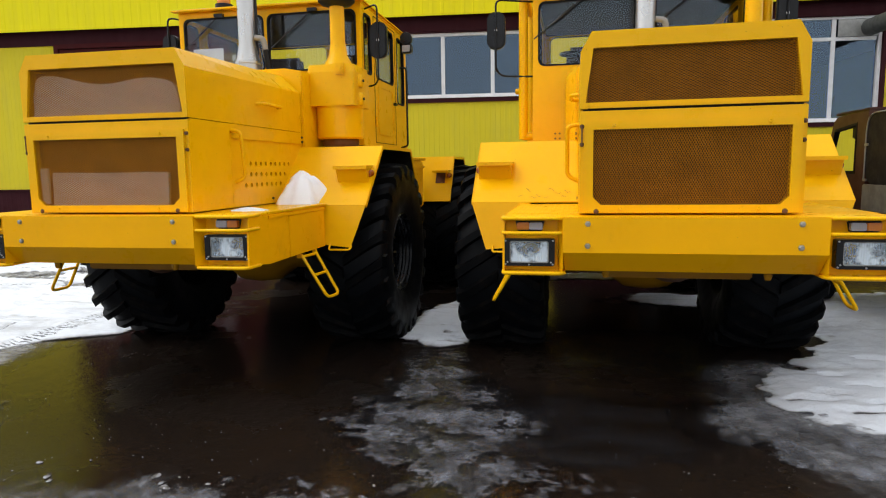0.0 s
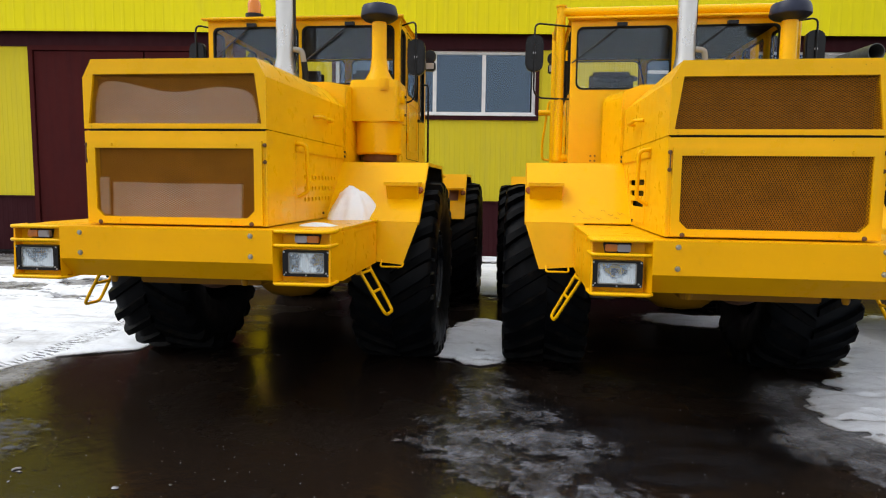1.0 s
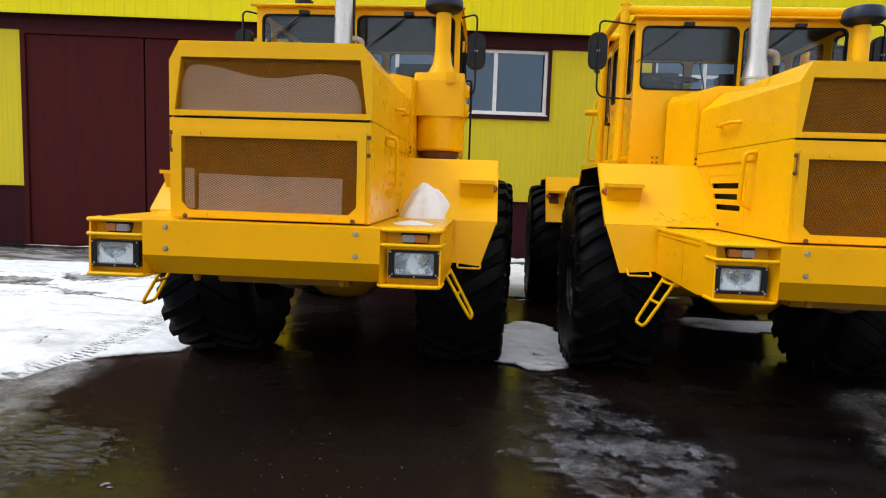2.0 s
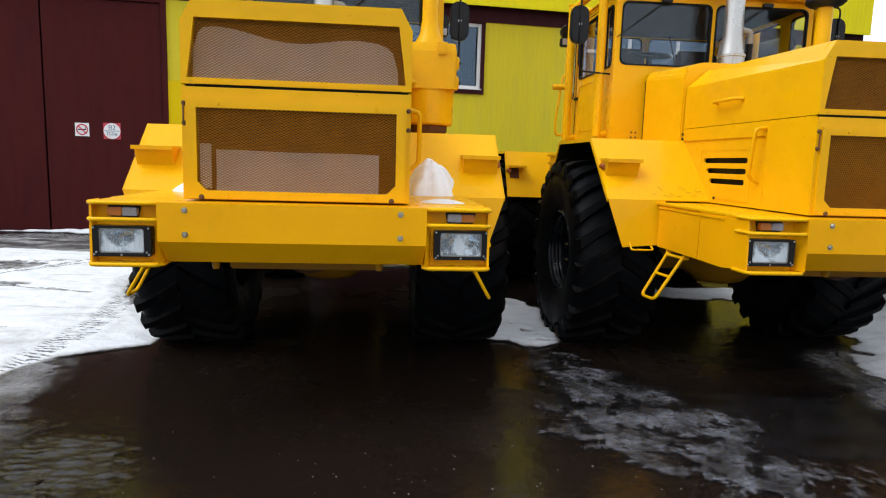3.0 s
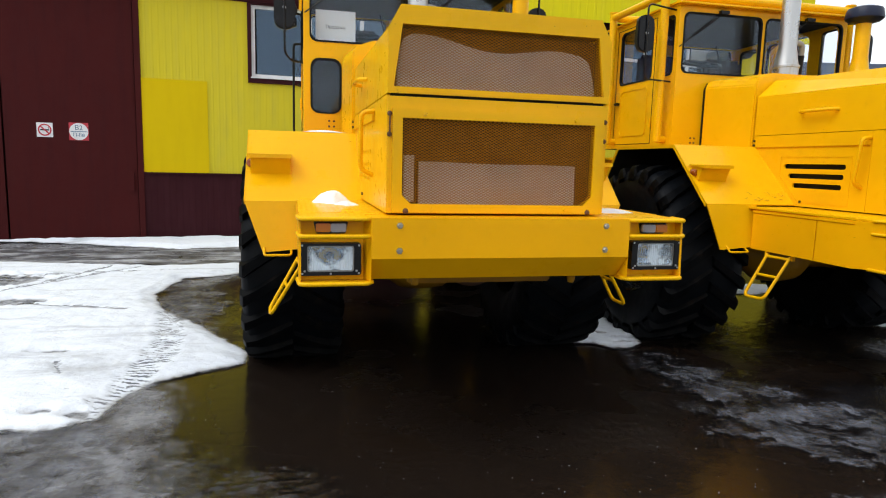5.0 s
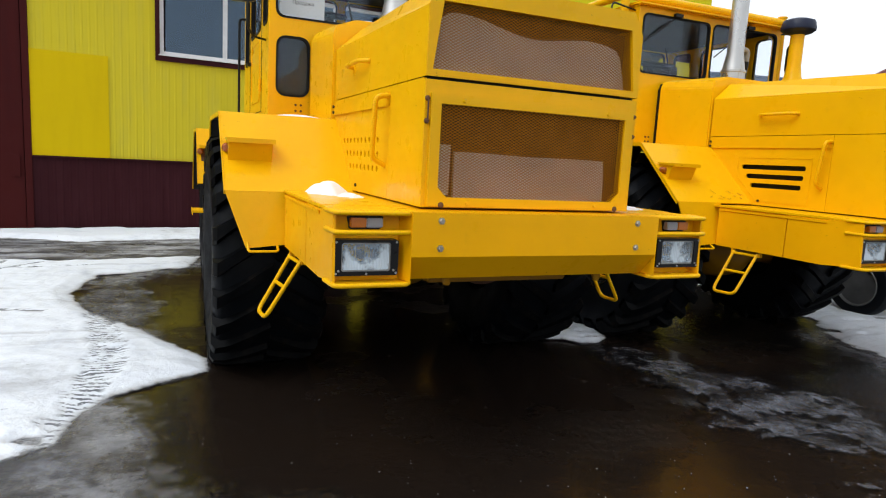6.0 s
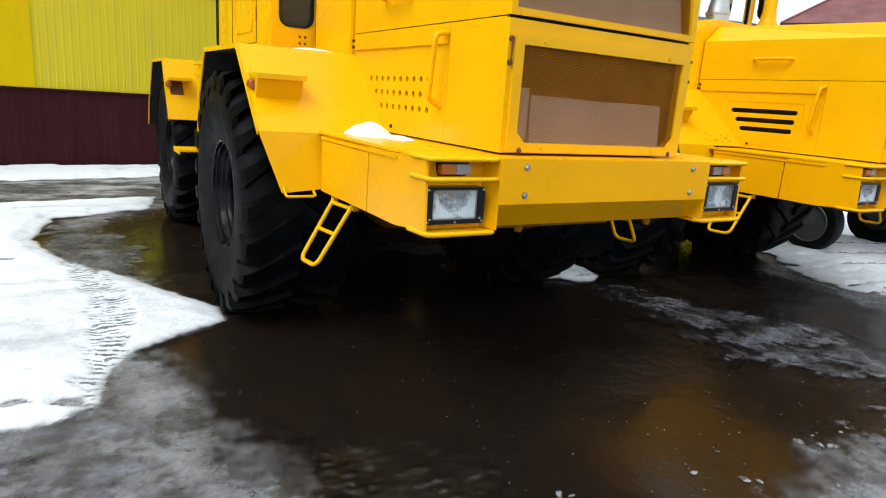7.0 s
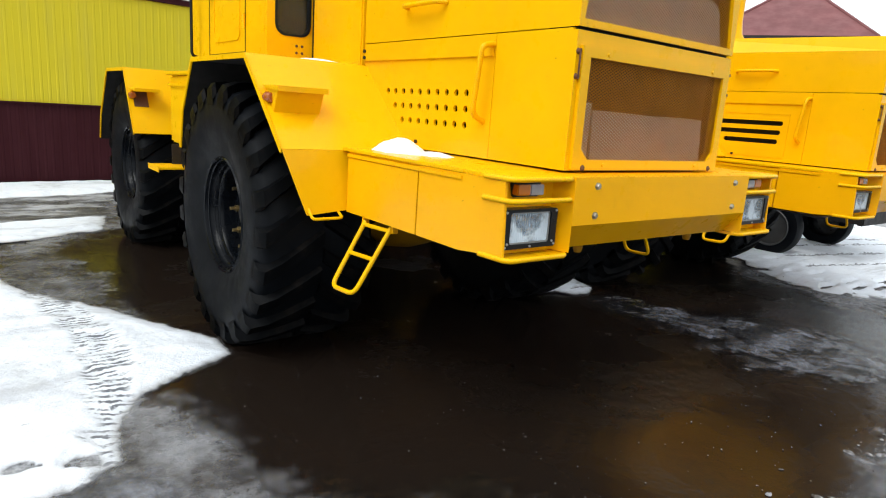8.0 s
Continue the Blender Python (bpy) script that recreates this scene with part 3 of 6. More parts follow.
no_smoke = sign("no_smoking_sign", -5.32, 1.955, "small white no smoking sign with a struck-out circle on the gate")
part("sign_plate", boxes((-0.125, 0.125, 0.0, 0.003, -0.125, 0.125)), SIGN_WHITE, no_smoke)
part("ban_ring", ring(circle(0, 0, 0.105, 28), circle(0, 0, 0.083, 28), "y", -0.003, -0.0005), RED, no_smoke)
bm = bmesh.new()
prism(bm, [(-0.082, 0.066), (-0.066, 0.082), (0.082, -0.066), (0.066, -0.082)], "y", -0.0045, -0.0032)
part("ban_bar", bm, RED, no_smoke)
part("cigarette", boxes((-0.072, 0.072, -0.002, -0.0005, -0.012, 0.012), (0.05, 0.062, -0.002, -0.0005, 0.016, 0.045)), INK, no_smoke)
hazard = sign("fire_category_sign", -4.79, 1.945, "red square sign with a white disc and room category letters")
part("sign_plate", boxes((-0.155, 0.155, 0.0, 0.003, -0.155, 0.155)), RED, hazard)
bm = bmesh.new()
prism(bm, circle(0, 0, 0.150, 36), "y", -0.0025, -0.0005)
part("disc", bm, SIGN_WHITE, hazard)
part("divider", boxes((-0.135, 0.135, -0.004, -0.003, -0.005, 0.005)), SIGN_BLUE, hazard)
words("В2", 0.115, hazard, pose(0, -0.004, 0.062, 90), SIGN_BLUE)
words("П-IIа", 0.090, hazard, pose(0, -0.004, -0.060, 90), SIGN_BLUE)

# round vent duct through the upper light of the tall window
duct = empty("vent_duct", HALL)
tagged(duct, "grey round steel vent duct sticking out of the window", "duct")
bm = bmesh.new()
lathe(bm, [(0.15, -1.15), (0.165, -1.15), (0.165, 0.03), (0.15, 0.03), (0.15, -1.15)], "y", 28, (8.80, 0, 4.22))
part("pipe", bm, plain("dull_grey_duct", (0.10, 0.105, 0.10), 0.5, 0.4), duct, smooth=True)
part("back_plate", boxes((8.21, 8.96, 0.012, 0.03, 4.06, 4.39)), GREY_TRIM, duct)


# ---- tractors ----
def wheel_parts():
    """Meshes of a wheel about its centre; the outside looks to -x."""
    bm = bmesh.new()
    prof = [(0.345, -0.27), (0.36, -0.30), (0.40, -0.315), (0.50, -0.345), (0.60, -0.358), (0.68, -0.352), (0.735, -0.335), (0.765, -0.30), (0.780, -0.20), (0.785, 0.0)]
    prof = prof + [(r, -x) for r, x in prof[-2::-1]]
    lathe(bm, prof + [prof[0]], "x", 72)
    tyre = part("tyre", bm, TYRE, smooth=True)
    lugs = []
    for sgn in (1, -1):
        bm = bmesh.new()
        rows = []
        for x, r0, r1 in ((0.004, 0.775, 0.818), (0.12, 0.775, 0.820), (0.25, 0.77, 0.818), (0.335, 0.735, 0.802), (0.358, 0.70, 0.766), (0.358, 0.67, 0.70)):
            sweep = 1.05 * min(x, 0.335) / 0.8 * 0.62
            half = (0.040 if x < 0.3 else 0.050) / 0.8
            quad = []
            for rr, k2 in ((r0, 1.25), (r1, 0.82), (r1, -0.82), (r0, -1.25)):
                a = sweep + half * k2
                quad.append(bm.verts.new((sgn * x, rr * math.cos(a), rr * math.sin(a))))
            rows.append(quad)
        for p, q in zip(rows, rows[1:]):
            for j in range(4):
                bm.faces.new((p[j], p[(j + 1) % 4], q[(j + 1) % 4], q[j]))
        bm.faces.new(rows[0])
        bm.faces.new(rows[-1][::-1])
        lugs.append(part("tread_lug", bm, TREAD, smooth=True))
    bm = bmesh.new()
    lathe(bm, [(0.365, -0.285), (0.368, -0.300), (0.358, -0.312), (0.347, -0.306), (0.343, -0.288), (0.336, -0.284), (0.333, -0.255), (0.326, -0.247), (0.318, -0.247), (0.314, -0.238),
               (0.312, -0.228), (0.304, -0.222), (0.298, -0.222), (0.294, -0.216), (0.290, -0.190), (0.282, -0.125), (0.13, -0.118), (0.13, -0.02), (0.345, -0.02), (0.365, 0.28), (0.365, -0.285)], "x", 56)
    rim = part("rim", bm, RIM, smooth=True)
    bm = bmesh.new()
    lathe(bm, [(0.0, -0.175), (0.07, -0.175), (0.085, -0.165), (0.090, -0.135), (0.118, -0.13), (0.128, -0.12), (0.128, -0.02), (0.0, -0.02)], "x", 32)
    hub = part("hub", bm, DARK, smooth=True)
    bm = bmesh.new()
    lathe(bm, [(0.0, -0.055), (0.012, -0.055), (0.012, -0.022), (0.022, -0.022), (0.022, 0.005), (0.0, 0.005)], "x", 6)
    nut = part("wheel_nut", bm, BRASS)
    return tyre, rim, hub, nut, lugs


TYRE_OB, RIM_OB, HUB_OB, NUT_OB, LUG_OBS = wheel_parts()


def wheel(parent, x, y, turn):
    """turn: degrees that the tyre has rolled."""
    w = empty("wheel", pose(x, y, 0.80, 0, 0, 0 if x < 0 else 180) @ pose(0, 0, 0, turn), parent)
    for ob, name in ((TYRE_OB, "tyre"), (RIM_OB, "rim"), (HUB_OB, "hub")):
        again(ob, name, Matrix(), w)
    for lug, shift in zip(LUG_OBS, (0.0, 0.5)):
        for i in range(23):
            again(lug, "tread_lug", pose(0, 0, 0, 360 * (i + shift) / 23), w)
    for i in range(10):
        a = 2 * math.pi * i / 10
        again(NUT_OB, "wheel_nut", pose(-0.120, 0.235 * math.cos(a), 0.235 * math.sin(a)), w)
    return w


def fender(parent, sgn, dy, dz, front, out=1.36):
    """Bent plate over a wheel; sgn is the side, out its outer edge."""
    if front:
        line = [(1.32, 1.289), (1.84, 1.765), (2.85, 1.765), (3.10, 1.42), (3.17, 1.15)]
    else:
        line = [(1.30, 1.205), (1.66, 1.775), (2.50, 1.775), (2.95, 1.30), (3.05, 1.05)]
    line = [(y + dy, z + dz) for y, z in line]
    a, b = sorted((sgn * 0.56, sgn * out))
    bm = bmesh.new()
    strip(bm, line, "x", a, b, -0.012)
    f = part("fender", bm, YELLOW, parent)
    # thin near-black plate just below the bent sheet
    bm = bmesh.new()
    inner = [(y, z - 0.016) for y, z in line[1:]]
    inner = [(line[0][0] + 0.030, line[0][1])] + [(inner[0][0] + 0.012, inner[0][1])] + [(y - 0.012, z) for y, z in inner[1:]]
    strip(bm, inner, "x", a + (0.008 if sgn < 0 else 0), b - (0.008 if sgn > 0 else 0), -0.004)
    part("fender_lining", bm, INSIDE, f, "near-black plate under the fender")
    bm = bmesh.new()
    a, b = sorted((sgn * (out - 0.006), sgn * (out + 0.004)))
    strip(bm, line, "x", a, b, -0.030)
    part("fender_rim", bm, YELLOW, f)
    # lamp shelf with its sloping underside and marker lamp
    bm = bmesh.new()
    x0, x1 = sorted((sgn * (out - (0.30 if front else 0.23)), sgn * (out - 0.02)))
    oy, oz = (0, dz) if front else (dy - 0.10, dz)
    prism(bm, [(1.64 + oy, 1.598 + oz), (1.43 + oy, 1.596 + oz), (1.43 + oy, 1.568 + oz), (1.60 + oy, 1.585 + oz)], "x", x0, x1)
    if front:
        prism(bm, [(1.63 + oy, 1.585 + oz), (1.46 + oy, 1.572 + oz), (1.51 + oy, 1.46 + oz)], "x", x0 + 0.012, x1 - 0.012)
    part("lamp_shelf", bm, YELLOW, f)
    if not front:
        bm = bmesh.new()
        prism(bm, [(line[0][0] + 0.222, line[0][1] + 0.36), (line[0][0] + 0.140, line[0][1] + 0.23), (line[0][0] + 0.148, line[0][1] + 0.225), (line[0][0] + 0.230, line[0][1] + 0.355)], "x", x0 + 0.02, x1 - 0.07)
        part("lamp_pocket", bm, RUST, f, "rusty empty lamp pocket")
    bm = bmesh.new()
    lathe(bm, [(0.0, -0.026), (0.022, -0.026), (0.027, -0.020), (0.028, 0.016), (0.032, 0.018), (0.032, 0.030), (0.0, 0.030)], "y", 20, (sgn * (out - 0.030), 1.555 + oy, 1.532 + oz))
    part("marker_lamp", bm, MARKER, f, "round amber marker lamp", smooth=True)
    if front:
        # apron below the kink, nearly upright and tapering inwards
        bm = bmesh.new()
        top = [(sgn * 0.94, 1.318, 1.287 + dz), (sgn * out, 1.318, 1.287 + dz)]
        low = [(sgn * (out - 0.115), 1.262, 0.958), (sgn * 0.94, 1.262, 0.985)]
        vs = [bm.verts.new(v) for v in top + low]
        wv = [bm.verts.new((v[0], v[1] + 0.012, v[2])) for v in top + low]
        bm.faces.new(vs)
        bm.faces.new(wv[::-1])
        for i in range(4):
            bm.faces.new((vs[i], vs[(i + 1) % 4], wv[(i + 1) % 4], wv[i]))
        part("apron", bm, YELLOW, f)
        bm = bmesh.new()
        x0, x1 = sorted((sgn * 1.05, sgn * 1.22))
        tube(bm, bend([(x0, 1.27, 0.99), (x0, 1.22, 0.945), (x1, 1.22, 0.945), (x1, 1.27, 0.97)], 0.02), 0.008, 8)
        part("tie_loop", bm, YELLOW, f, smooth=True)
    return f


def grille(parent, poly, y, label, upright=False):
    """Expanded metal in a front outline."""
    g = part("grille_mesh", lattice(poly, *((0.0135, 0.024) if upright else (0.024, 0.0135)), y, 0.0032), MESH_YELLOW, parent, label)
    return g


def hood(t, kind):
    up_f = [(-0.585, 1.897), (-0.585, 2.205), (-0.525, 2.315), (0.525, 2.315), (0.585, 2.205), (0.585, 1.897)]
    up_r = [(-0.585, 1.897), (-0.585, 2.235), (-0.42, 2.385), (0.42, 2.385), (0.585, 2.235), (0.585, 1.897)]
    inn = [(-0.555, 1.93), (-0.515, 2.225), (0.515, 2.225), (0.555, 1.93)]
    # upper hood: shell with a grille frame in front
    bm = bmesh.new()
    fo = [bm.verts.new((x, 0.15, z)) for x, z in up_f]
    fi = [bm.verts.new((x, 0.15, z)) for x, z in inn]
    ro = [bm.verts.new((x, 1.87, z)) for x, z in up_r]
    di = [bm.verts.new((x, 0.19, z)) for x, z in inn]
    for i in range(5):
        bm.faces.new((fo[i], fo[i + 1], ro[i + 1], ro[i]))
    bm.faces.new(ro)
    for q in ((fo[0], fo[1], fi[1], fi[0]), (fo[1], fo[2], fi[1]), (fo[2], fo[3], fi[2], fi[1]), (fo[3], fo[4], fi[2]), (fo[4], fo[5], fi[3], fi[2]), (fo[5], fo[0], fi[0], fi[3])):
        bm.faces.new(q)
    for i in range(4):
        bm.faces.new((fi[i], fi[(i + 1) % 4], di[(i + 1) % 4], di[i]))
    up = part("hood_upper", bm, YELLOW, t)
    grille(up, inn[::-1], 0.168, "expanded metal grille")
    part("top_flange", boxes((-0.50, 0.50, 0.1465, 0.1495, 1.899, 1.912)), YELLOW, up)
    for s in (-1, 1):
        bm = bmesh.new()
        x = s * 0.585
        h0 = 1.05 if kind == "A" else 0.97
        tube(bm, bend([(x, h0, 2.065), (x + s * 0.055, h0 + 0.03, 2.065), (x + s * 0.055, h0 + 0.33, 2.065), (x, h0 + 0.36, 2.065)], 0.03), 0.013, 10)
        part("side_handle", bm, YELLOW, up, smooth=True)
    # lower hood: front frame, side strips and doors with real openings
    lo = [(-0.505, 1.365), (-0.505, 1.775), (0.505, 1.775), (0.505, 1.365)]
    outer = [(-0.585, 1.312), (-0.585, 1.884), (0.585, 1.884), (0.585, 1.312)]
    cut = 0.045
    win = [(-0.51 + cut, 1.36), (-0.51, 1.36 + cut), (-0.51, 1.78), (0.51, 1.78), (0.51, 1.36 + cut), (0.51 - cut, 1.36)]
    low = part("hood_lower", pierced(outer, [win[::-1]], "y", 0.152, 0.18), YELLOW, t)
    frame_o = [(-0.56, 1.318), (-0.56, 1.825), (0.56, 1.825), (0.56, 1.318)]
    part("grille_frame", pierced(frame_o, [win[::-1]], "y", 0.134, 0.1515), YELLOW, low, bevel=0.0)
    grille(low, win[::-1], 0.146, "expanded metal grille", kind == "B")
    for x, z in ((-0.40, 1.80), (0.40, 1.80), (-0.36, 1.338), (0.36, 1.338)):
        bm = bmesh.new()
        lathe(bm, [(0, -0.008), (0.007, -0.008), (0.010, 0.0), (0, 0.0)], "y", 6, (x, 0.134, z))
        part("screw", bm, YELLOW, low)
    for x in (-0.49, 0.49):
        bm = bmesh.new()
        lathe(bm, [(0, -0.008), (0.007, -0.008), (0.010, -0.004), (0.015, 0.0), (0, 0.0)], "y", 10, (x, 0.134, 1.324))
        part("frame_bolt", bm, RUST, low, "rusty bolt in a half-round notch")
    for s in (-1, 1):
        for z in (1.70, 1.80):
            bm = bmesh.new()
            lathe(bm, [(0, -0.014), (0.008, -0.014), (0.010, -0.004), (0.013, 0.0), (0, 0.0)], "y", 10, (s * 0.573, 0.152, z))
            part("latch_stud", bm, RUST, low, "rusty steel latch stud")
        if s < 0:
            bm = bmesh.new()
            tube(bm, [(s * 0.573, 0.139, 1.69), (s * 0.573, 0.139, 1.81)], 0.004, 8)
            part("latch_rod", bm, RUST, low)
        xo, xi = sorted((s * 0.585, s * 0.570))
        part("side_strip", boxes((xo, xi, 0.18, 0.647, 1.312, 1.8925)), YELLOW, low)
        side_poly = [(0.650, 1.312), (1.36, 1.312), (1.868, 1.78), (1.868, 1.8925), (0.650, 1.8925)]
        if kind == "A":
            holes = [circle(0.845 + i * 0.0815 + 0, 1.62 - r * 0.079, 0.0180, 12) for r in range(3) for i in range(10 - r)]
        else:
            holes = [rounded(0.85 + 0.012 * r, 1.475 - 0.055 * r, 1.613 - 0.077 * r, 1.652 - 0.077 * r, 0.018, 3) for r in range(3)]
        part("side_door", pierced(side_poly, [h[::-1] for h in holes], "x", xo, xi), YELLOW, low)
        # near-black panel added to put shade behind the door openings
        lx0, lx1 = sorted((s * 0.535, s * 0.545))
        part("door_shade_panel", boxes((lx0, lx1, 0.20, 1.86, 1.32, 1.87)), INSIDE, low)
        fx0, fx1 = sorted((s * 0.586, s * 0.597))
        part("hinge_strip", boxes((fx0, fx1, 0.655, 1.865, 1.79, 1.862)), YELLOW, low, bevel=0.003)
        bm = bmesh.new()
        x = s * 0.585
        tube(bm, bend([(x, 0.66, 1.845), (x + s * 0.075, 0.66, 1.835), (x + s * 0.075, 0.70, 1.52), (x, 0.70, 1.485)], 0.05), 0.014, 10)
        part("grab_handle", bm, YELLOW, low, smooth=True)
        for y, z in ((1.845, 1.812), (1.845, 1.850), (1.26, 1.35)):
            bm = bmesh.new()
            lathe(bm, [(0, 0), (0.011, 0), (0.011, s * 0.010), (0, s * 0.010)], "x", 6, (s * 0.597 if z > 1.5 else s * 0.585, y, z))
            part("hinge_bolt", bm, DARK, low)
        if kind == "B":
            fr = [(0.80, 1.345), (1.30, 1.345), (1.52, 1.55), (1.52, 1.715), (0.80, 1.715)]
            part("access_cover", ring(fr, [(0.806, 1.351), (1.296, 1.351), (1.513, 1.554), (1.513, 1.708), (0.806, 1.708)], "x", s * 0.5855, s * 0.589), YELLOW, low)
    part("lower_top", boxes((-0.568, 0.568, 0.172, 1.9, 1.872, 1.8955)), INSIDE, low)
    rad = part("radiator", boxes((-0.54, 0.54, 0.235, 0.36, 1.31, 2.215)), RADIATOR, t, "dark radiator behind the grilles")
    # near-black sheet added to paint shade under the hood top
    part("hood_shade_panel", boxes((-0.52, 0.52, 0.195, 1.85, 2.226, 2.232)), INSIDE, t)
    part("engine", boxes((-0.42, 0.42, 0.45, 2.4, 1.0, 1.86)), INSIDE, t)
    if kind == "A":
        # winter covers hung behind the grilles, with sagging upper edges
        for z0, z1, x0, x1, sag, bow, back in ((1.92, 2.145, -0.535, 0.515, 0.045, 0.12, 0.186), (1.335, 1.567, -0.42, 0.42, 0.004, 0.0, 0.158)):
            bm = bmesh.new()
            nx, nz = 36, 10
            vs = []
            for i in range(nx + 1):
                f = i / nx
                x = x0 + (x1 - x0) * f
                top = z1 + sag * (0.5 - f) * 1.3 + sag * 0.5 * math.sin(9 * f + 0.5) - bow * (abs(2 * f - 1) ** 26)
                vs.append([bm.verts.new((x, back + 0.005 * math.sin(11 * f + 2.3 * j / nz) + 0.006 * (j / nz), z0 + (top - z0) * j / nz)) for j in range(nz + 1)])
            for i in range(nx):
                for j in range(nz):
                    bm.faces.new((vs[i][j], vs[i + 1][j], vs[i + 1][j + 1], vs[i][j + 1]))
            got = bmesh.ops.extrude_face_region(bm, geom=list(bm.faces))
            bmesh.ops.translate(bm, vec=(0, 0.02, 0), verts=[g for g in got["geom"] if isinstance(g, bmesh.types.BMVert)])
            part("winter_cover", bm, COVER, t, "beige cloth cover behind the grille", smooth=True)
        part("cover_tab", boxes((-0.50, -0.445, 0.158, 0.172, 1.37, 1.60)), COVER, t)


def cowl(t, kind):
    """Bulkhead between hood and cab."""
    bm = bmesh.new()
    b = [(-0.605, 1.60), (-0.605, 2.34), (-0.59, 2.40), (-0.45, 2.452), (0.45, 2.452), (0.605, 2.425), (0.605, 1.60)]
    w = 0.64 if kind == "A" else 0.70
    e = [(-w, 1.60), (-w, 2.37), (-w + 0.03, 2.435), (-w + 0.16, 2.465), (0.45, 2.465), (0.64, 2.435), (0.64, 1.60)]
    prism(bm, b, "y", 1.882, 2.485, e)
    part("cowl", bm, YELLOW, t, bevel=0.01)
    bm = bmesh.new()
    prism(bm, shrink(e, 0.015), "y", 2.486, 2.53)
    part("cowl_seal", bm, RUBBER_SEAL, t)


def lamps(t, s):
    """Headlamp and indicator on one side."""
    c = s * 0.860
    z0, z1 = (1.021, 1.176) if s < 0 else (1.028, 1.183)
    zc = (z0 + z1) / 2
    h = part("headlight", ring(rounded(c - 0.143, c + 0.143, z0, z1, 0.012), rounded(c - 0.110, c + 0.110, z0 + 0.018, z1 - 0.012, 0.012), "y", 0.040, 0.180), BLACK, t, "rectangular headlight in a black frame")
    bm = bmesh.new()
    n = 18
    vs = []
    for i in range(n + 1):
        for j in range(n + 1):
            u, v = 2 * i / n - 1, 2 * j / n - 1
            bowl = min(1.0, 0.80 * u * u + 0.55 * v * v)
            vs.append(bm.verts.new((c + 0.108 * u, 0.178 - 0.094 * bowl, zc + 0.003 + 0.061 * v)))
    for i in range(n):
        for j in range(n):
            bm.faces.new((vs[i * (n + 1) + j], vs[(i + 1) * (n + 1) + j], vs[(i + 1) * (n + 1) + j + 1], vs[i * (n + 1) + j + 1]))
    part("reflector", bm, REFLECTOR, h, smooth=True)
    bm = bmesh.new()
    lathe(bm, [(0.0, 0.112), (0.016, 0.112), (0.021, 0.119), (0.022, 0.178), (0.0, 0.178)], "y", 18, (c, 0, zc))
    part("bulb_cap", bm, DARK, h, smooth=True)
    bm = ring(rounded(c - 0.112, c + 0.112, z0 + 0.016, z1 - 0.010, 0.012), rounded(c - 0.104, c + 0.104, z0 + 0.024, z1 - 0.018, 0.010), "y", 0.047, 0.0745)
    part("glass_rim", bm, GREY_TRIM, h)
    bm = bmesh.new()
    prism(bm, rounded(c - 0.109, c + 0.109, z0 + 0.019, z1 - 0.013, 0.012), "y", 0.050, 0.0545)
    p = part("glass", bm, LENS, h, "fluted glass with white blotches painted in as reflections")
    p.visible_shadow = False
    for x, z in ((-0.133, z0 + 0.010), (0.133, z0 + 0.010), (0, z0 + 0.008), (-0.122, z0 + 0.022), (0.122, z0 + 0.022), (-0.133, z1 - 0.010), (0.133, z1 - 0.010)):
        bm = bmesh.new()
        lathe(bm, [(0, -0.004), (0.005, -0.004), (0.006, 0.002), (0, 0.002)], "y", 8, (c + x, 0.040, z))
        part("screw", bm, CHROME, h)
    # indicator in a dark tapered housing, amber outside and clear inside
    c2 = s * 0.858
    bm = bmesh.new()
    prism(bm, [(c2 - 0.082, 1.276), (c2 + 0.082, 1.276), (c2 + 0.070, 1.217), (c2 - 0.070, 1.217)], "y", 0.085, 0.16)
    i0 = part("indicator", bm, DARK, t, "indicator lamp, amber and clear", bevel=0.004)
    for x0, x1, name, material in ((0.002, 0.072, "amber_lens", AMBER), (-0.072, 0.002, "clear_lens", CLEAR)):
        a, b = sorted((c2 + s * x0, c2 + s * x1))
        part(name, boxes((a, b, 0.058, 0.092, 1.226, 1.268)), material, i0, bevel=0.004)
        part("lens_backing", boxes((a + 0.006, b - 0.006, 0.0925, 0.096, 1.228, 1.266)), REFLECTOR, i0)


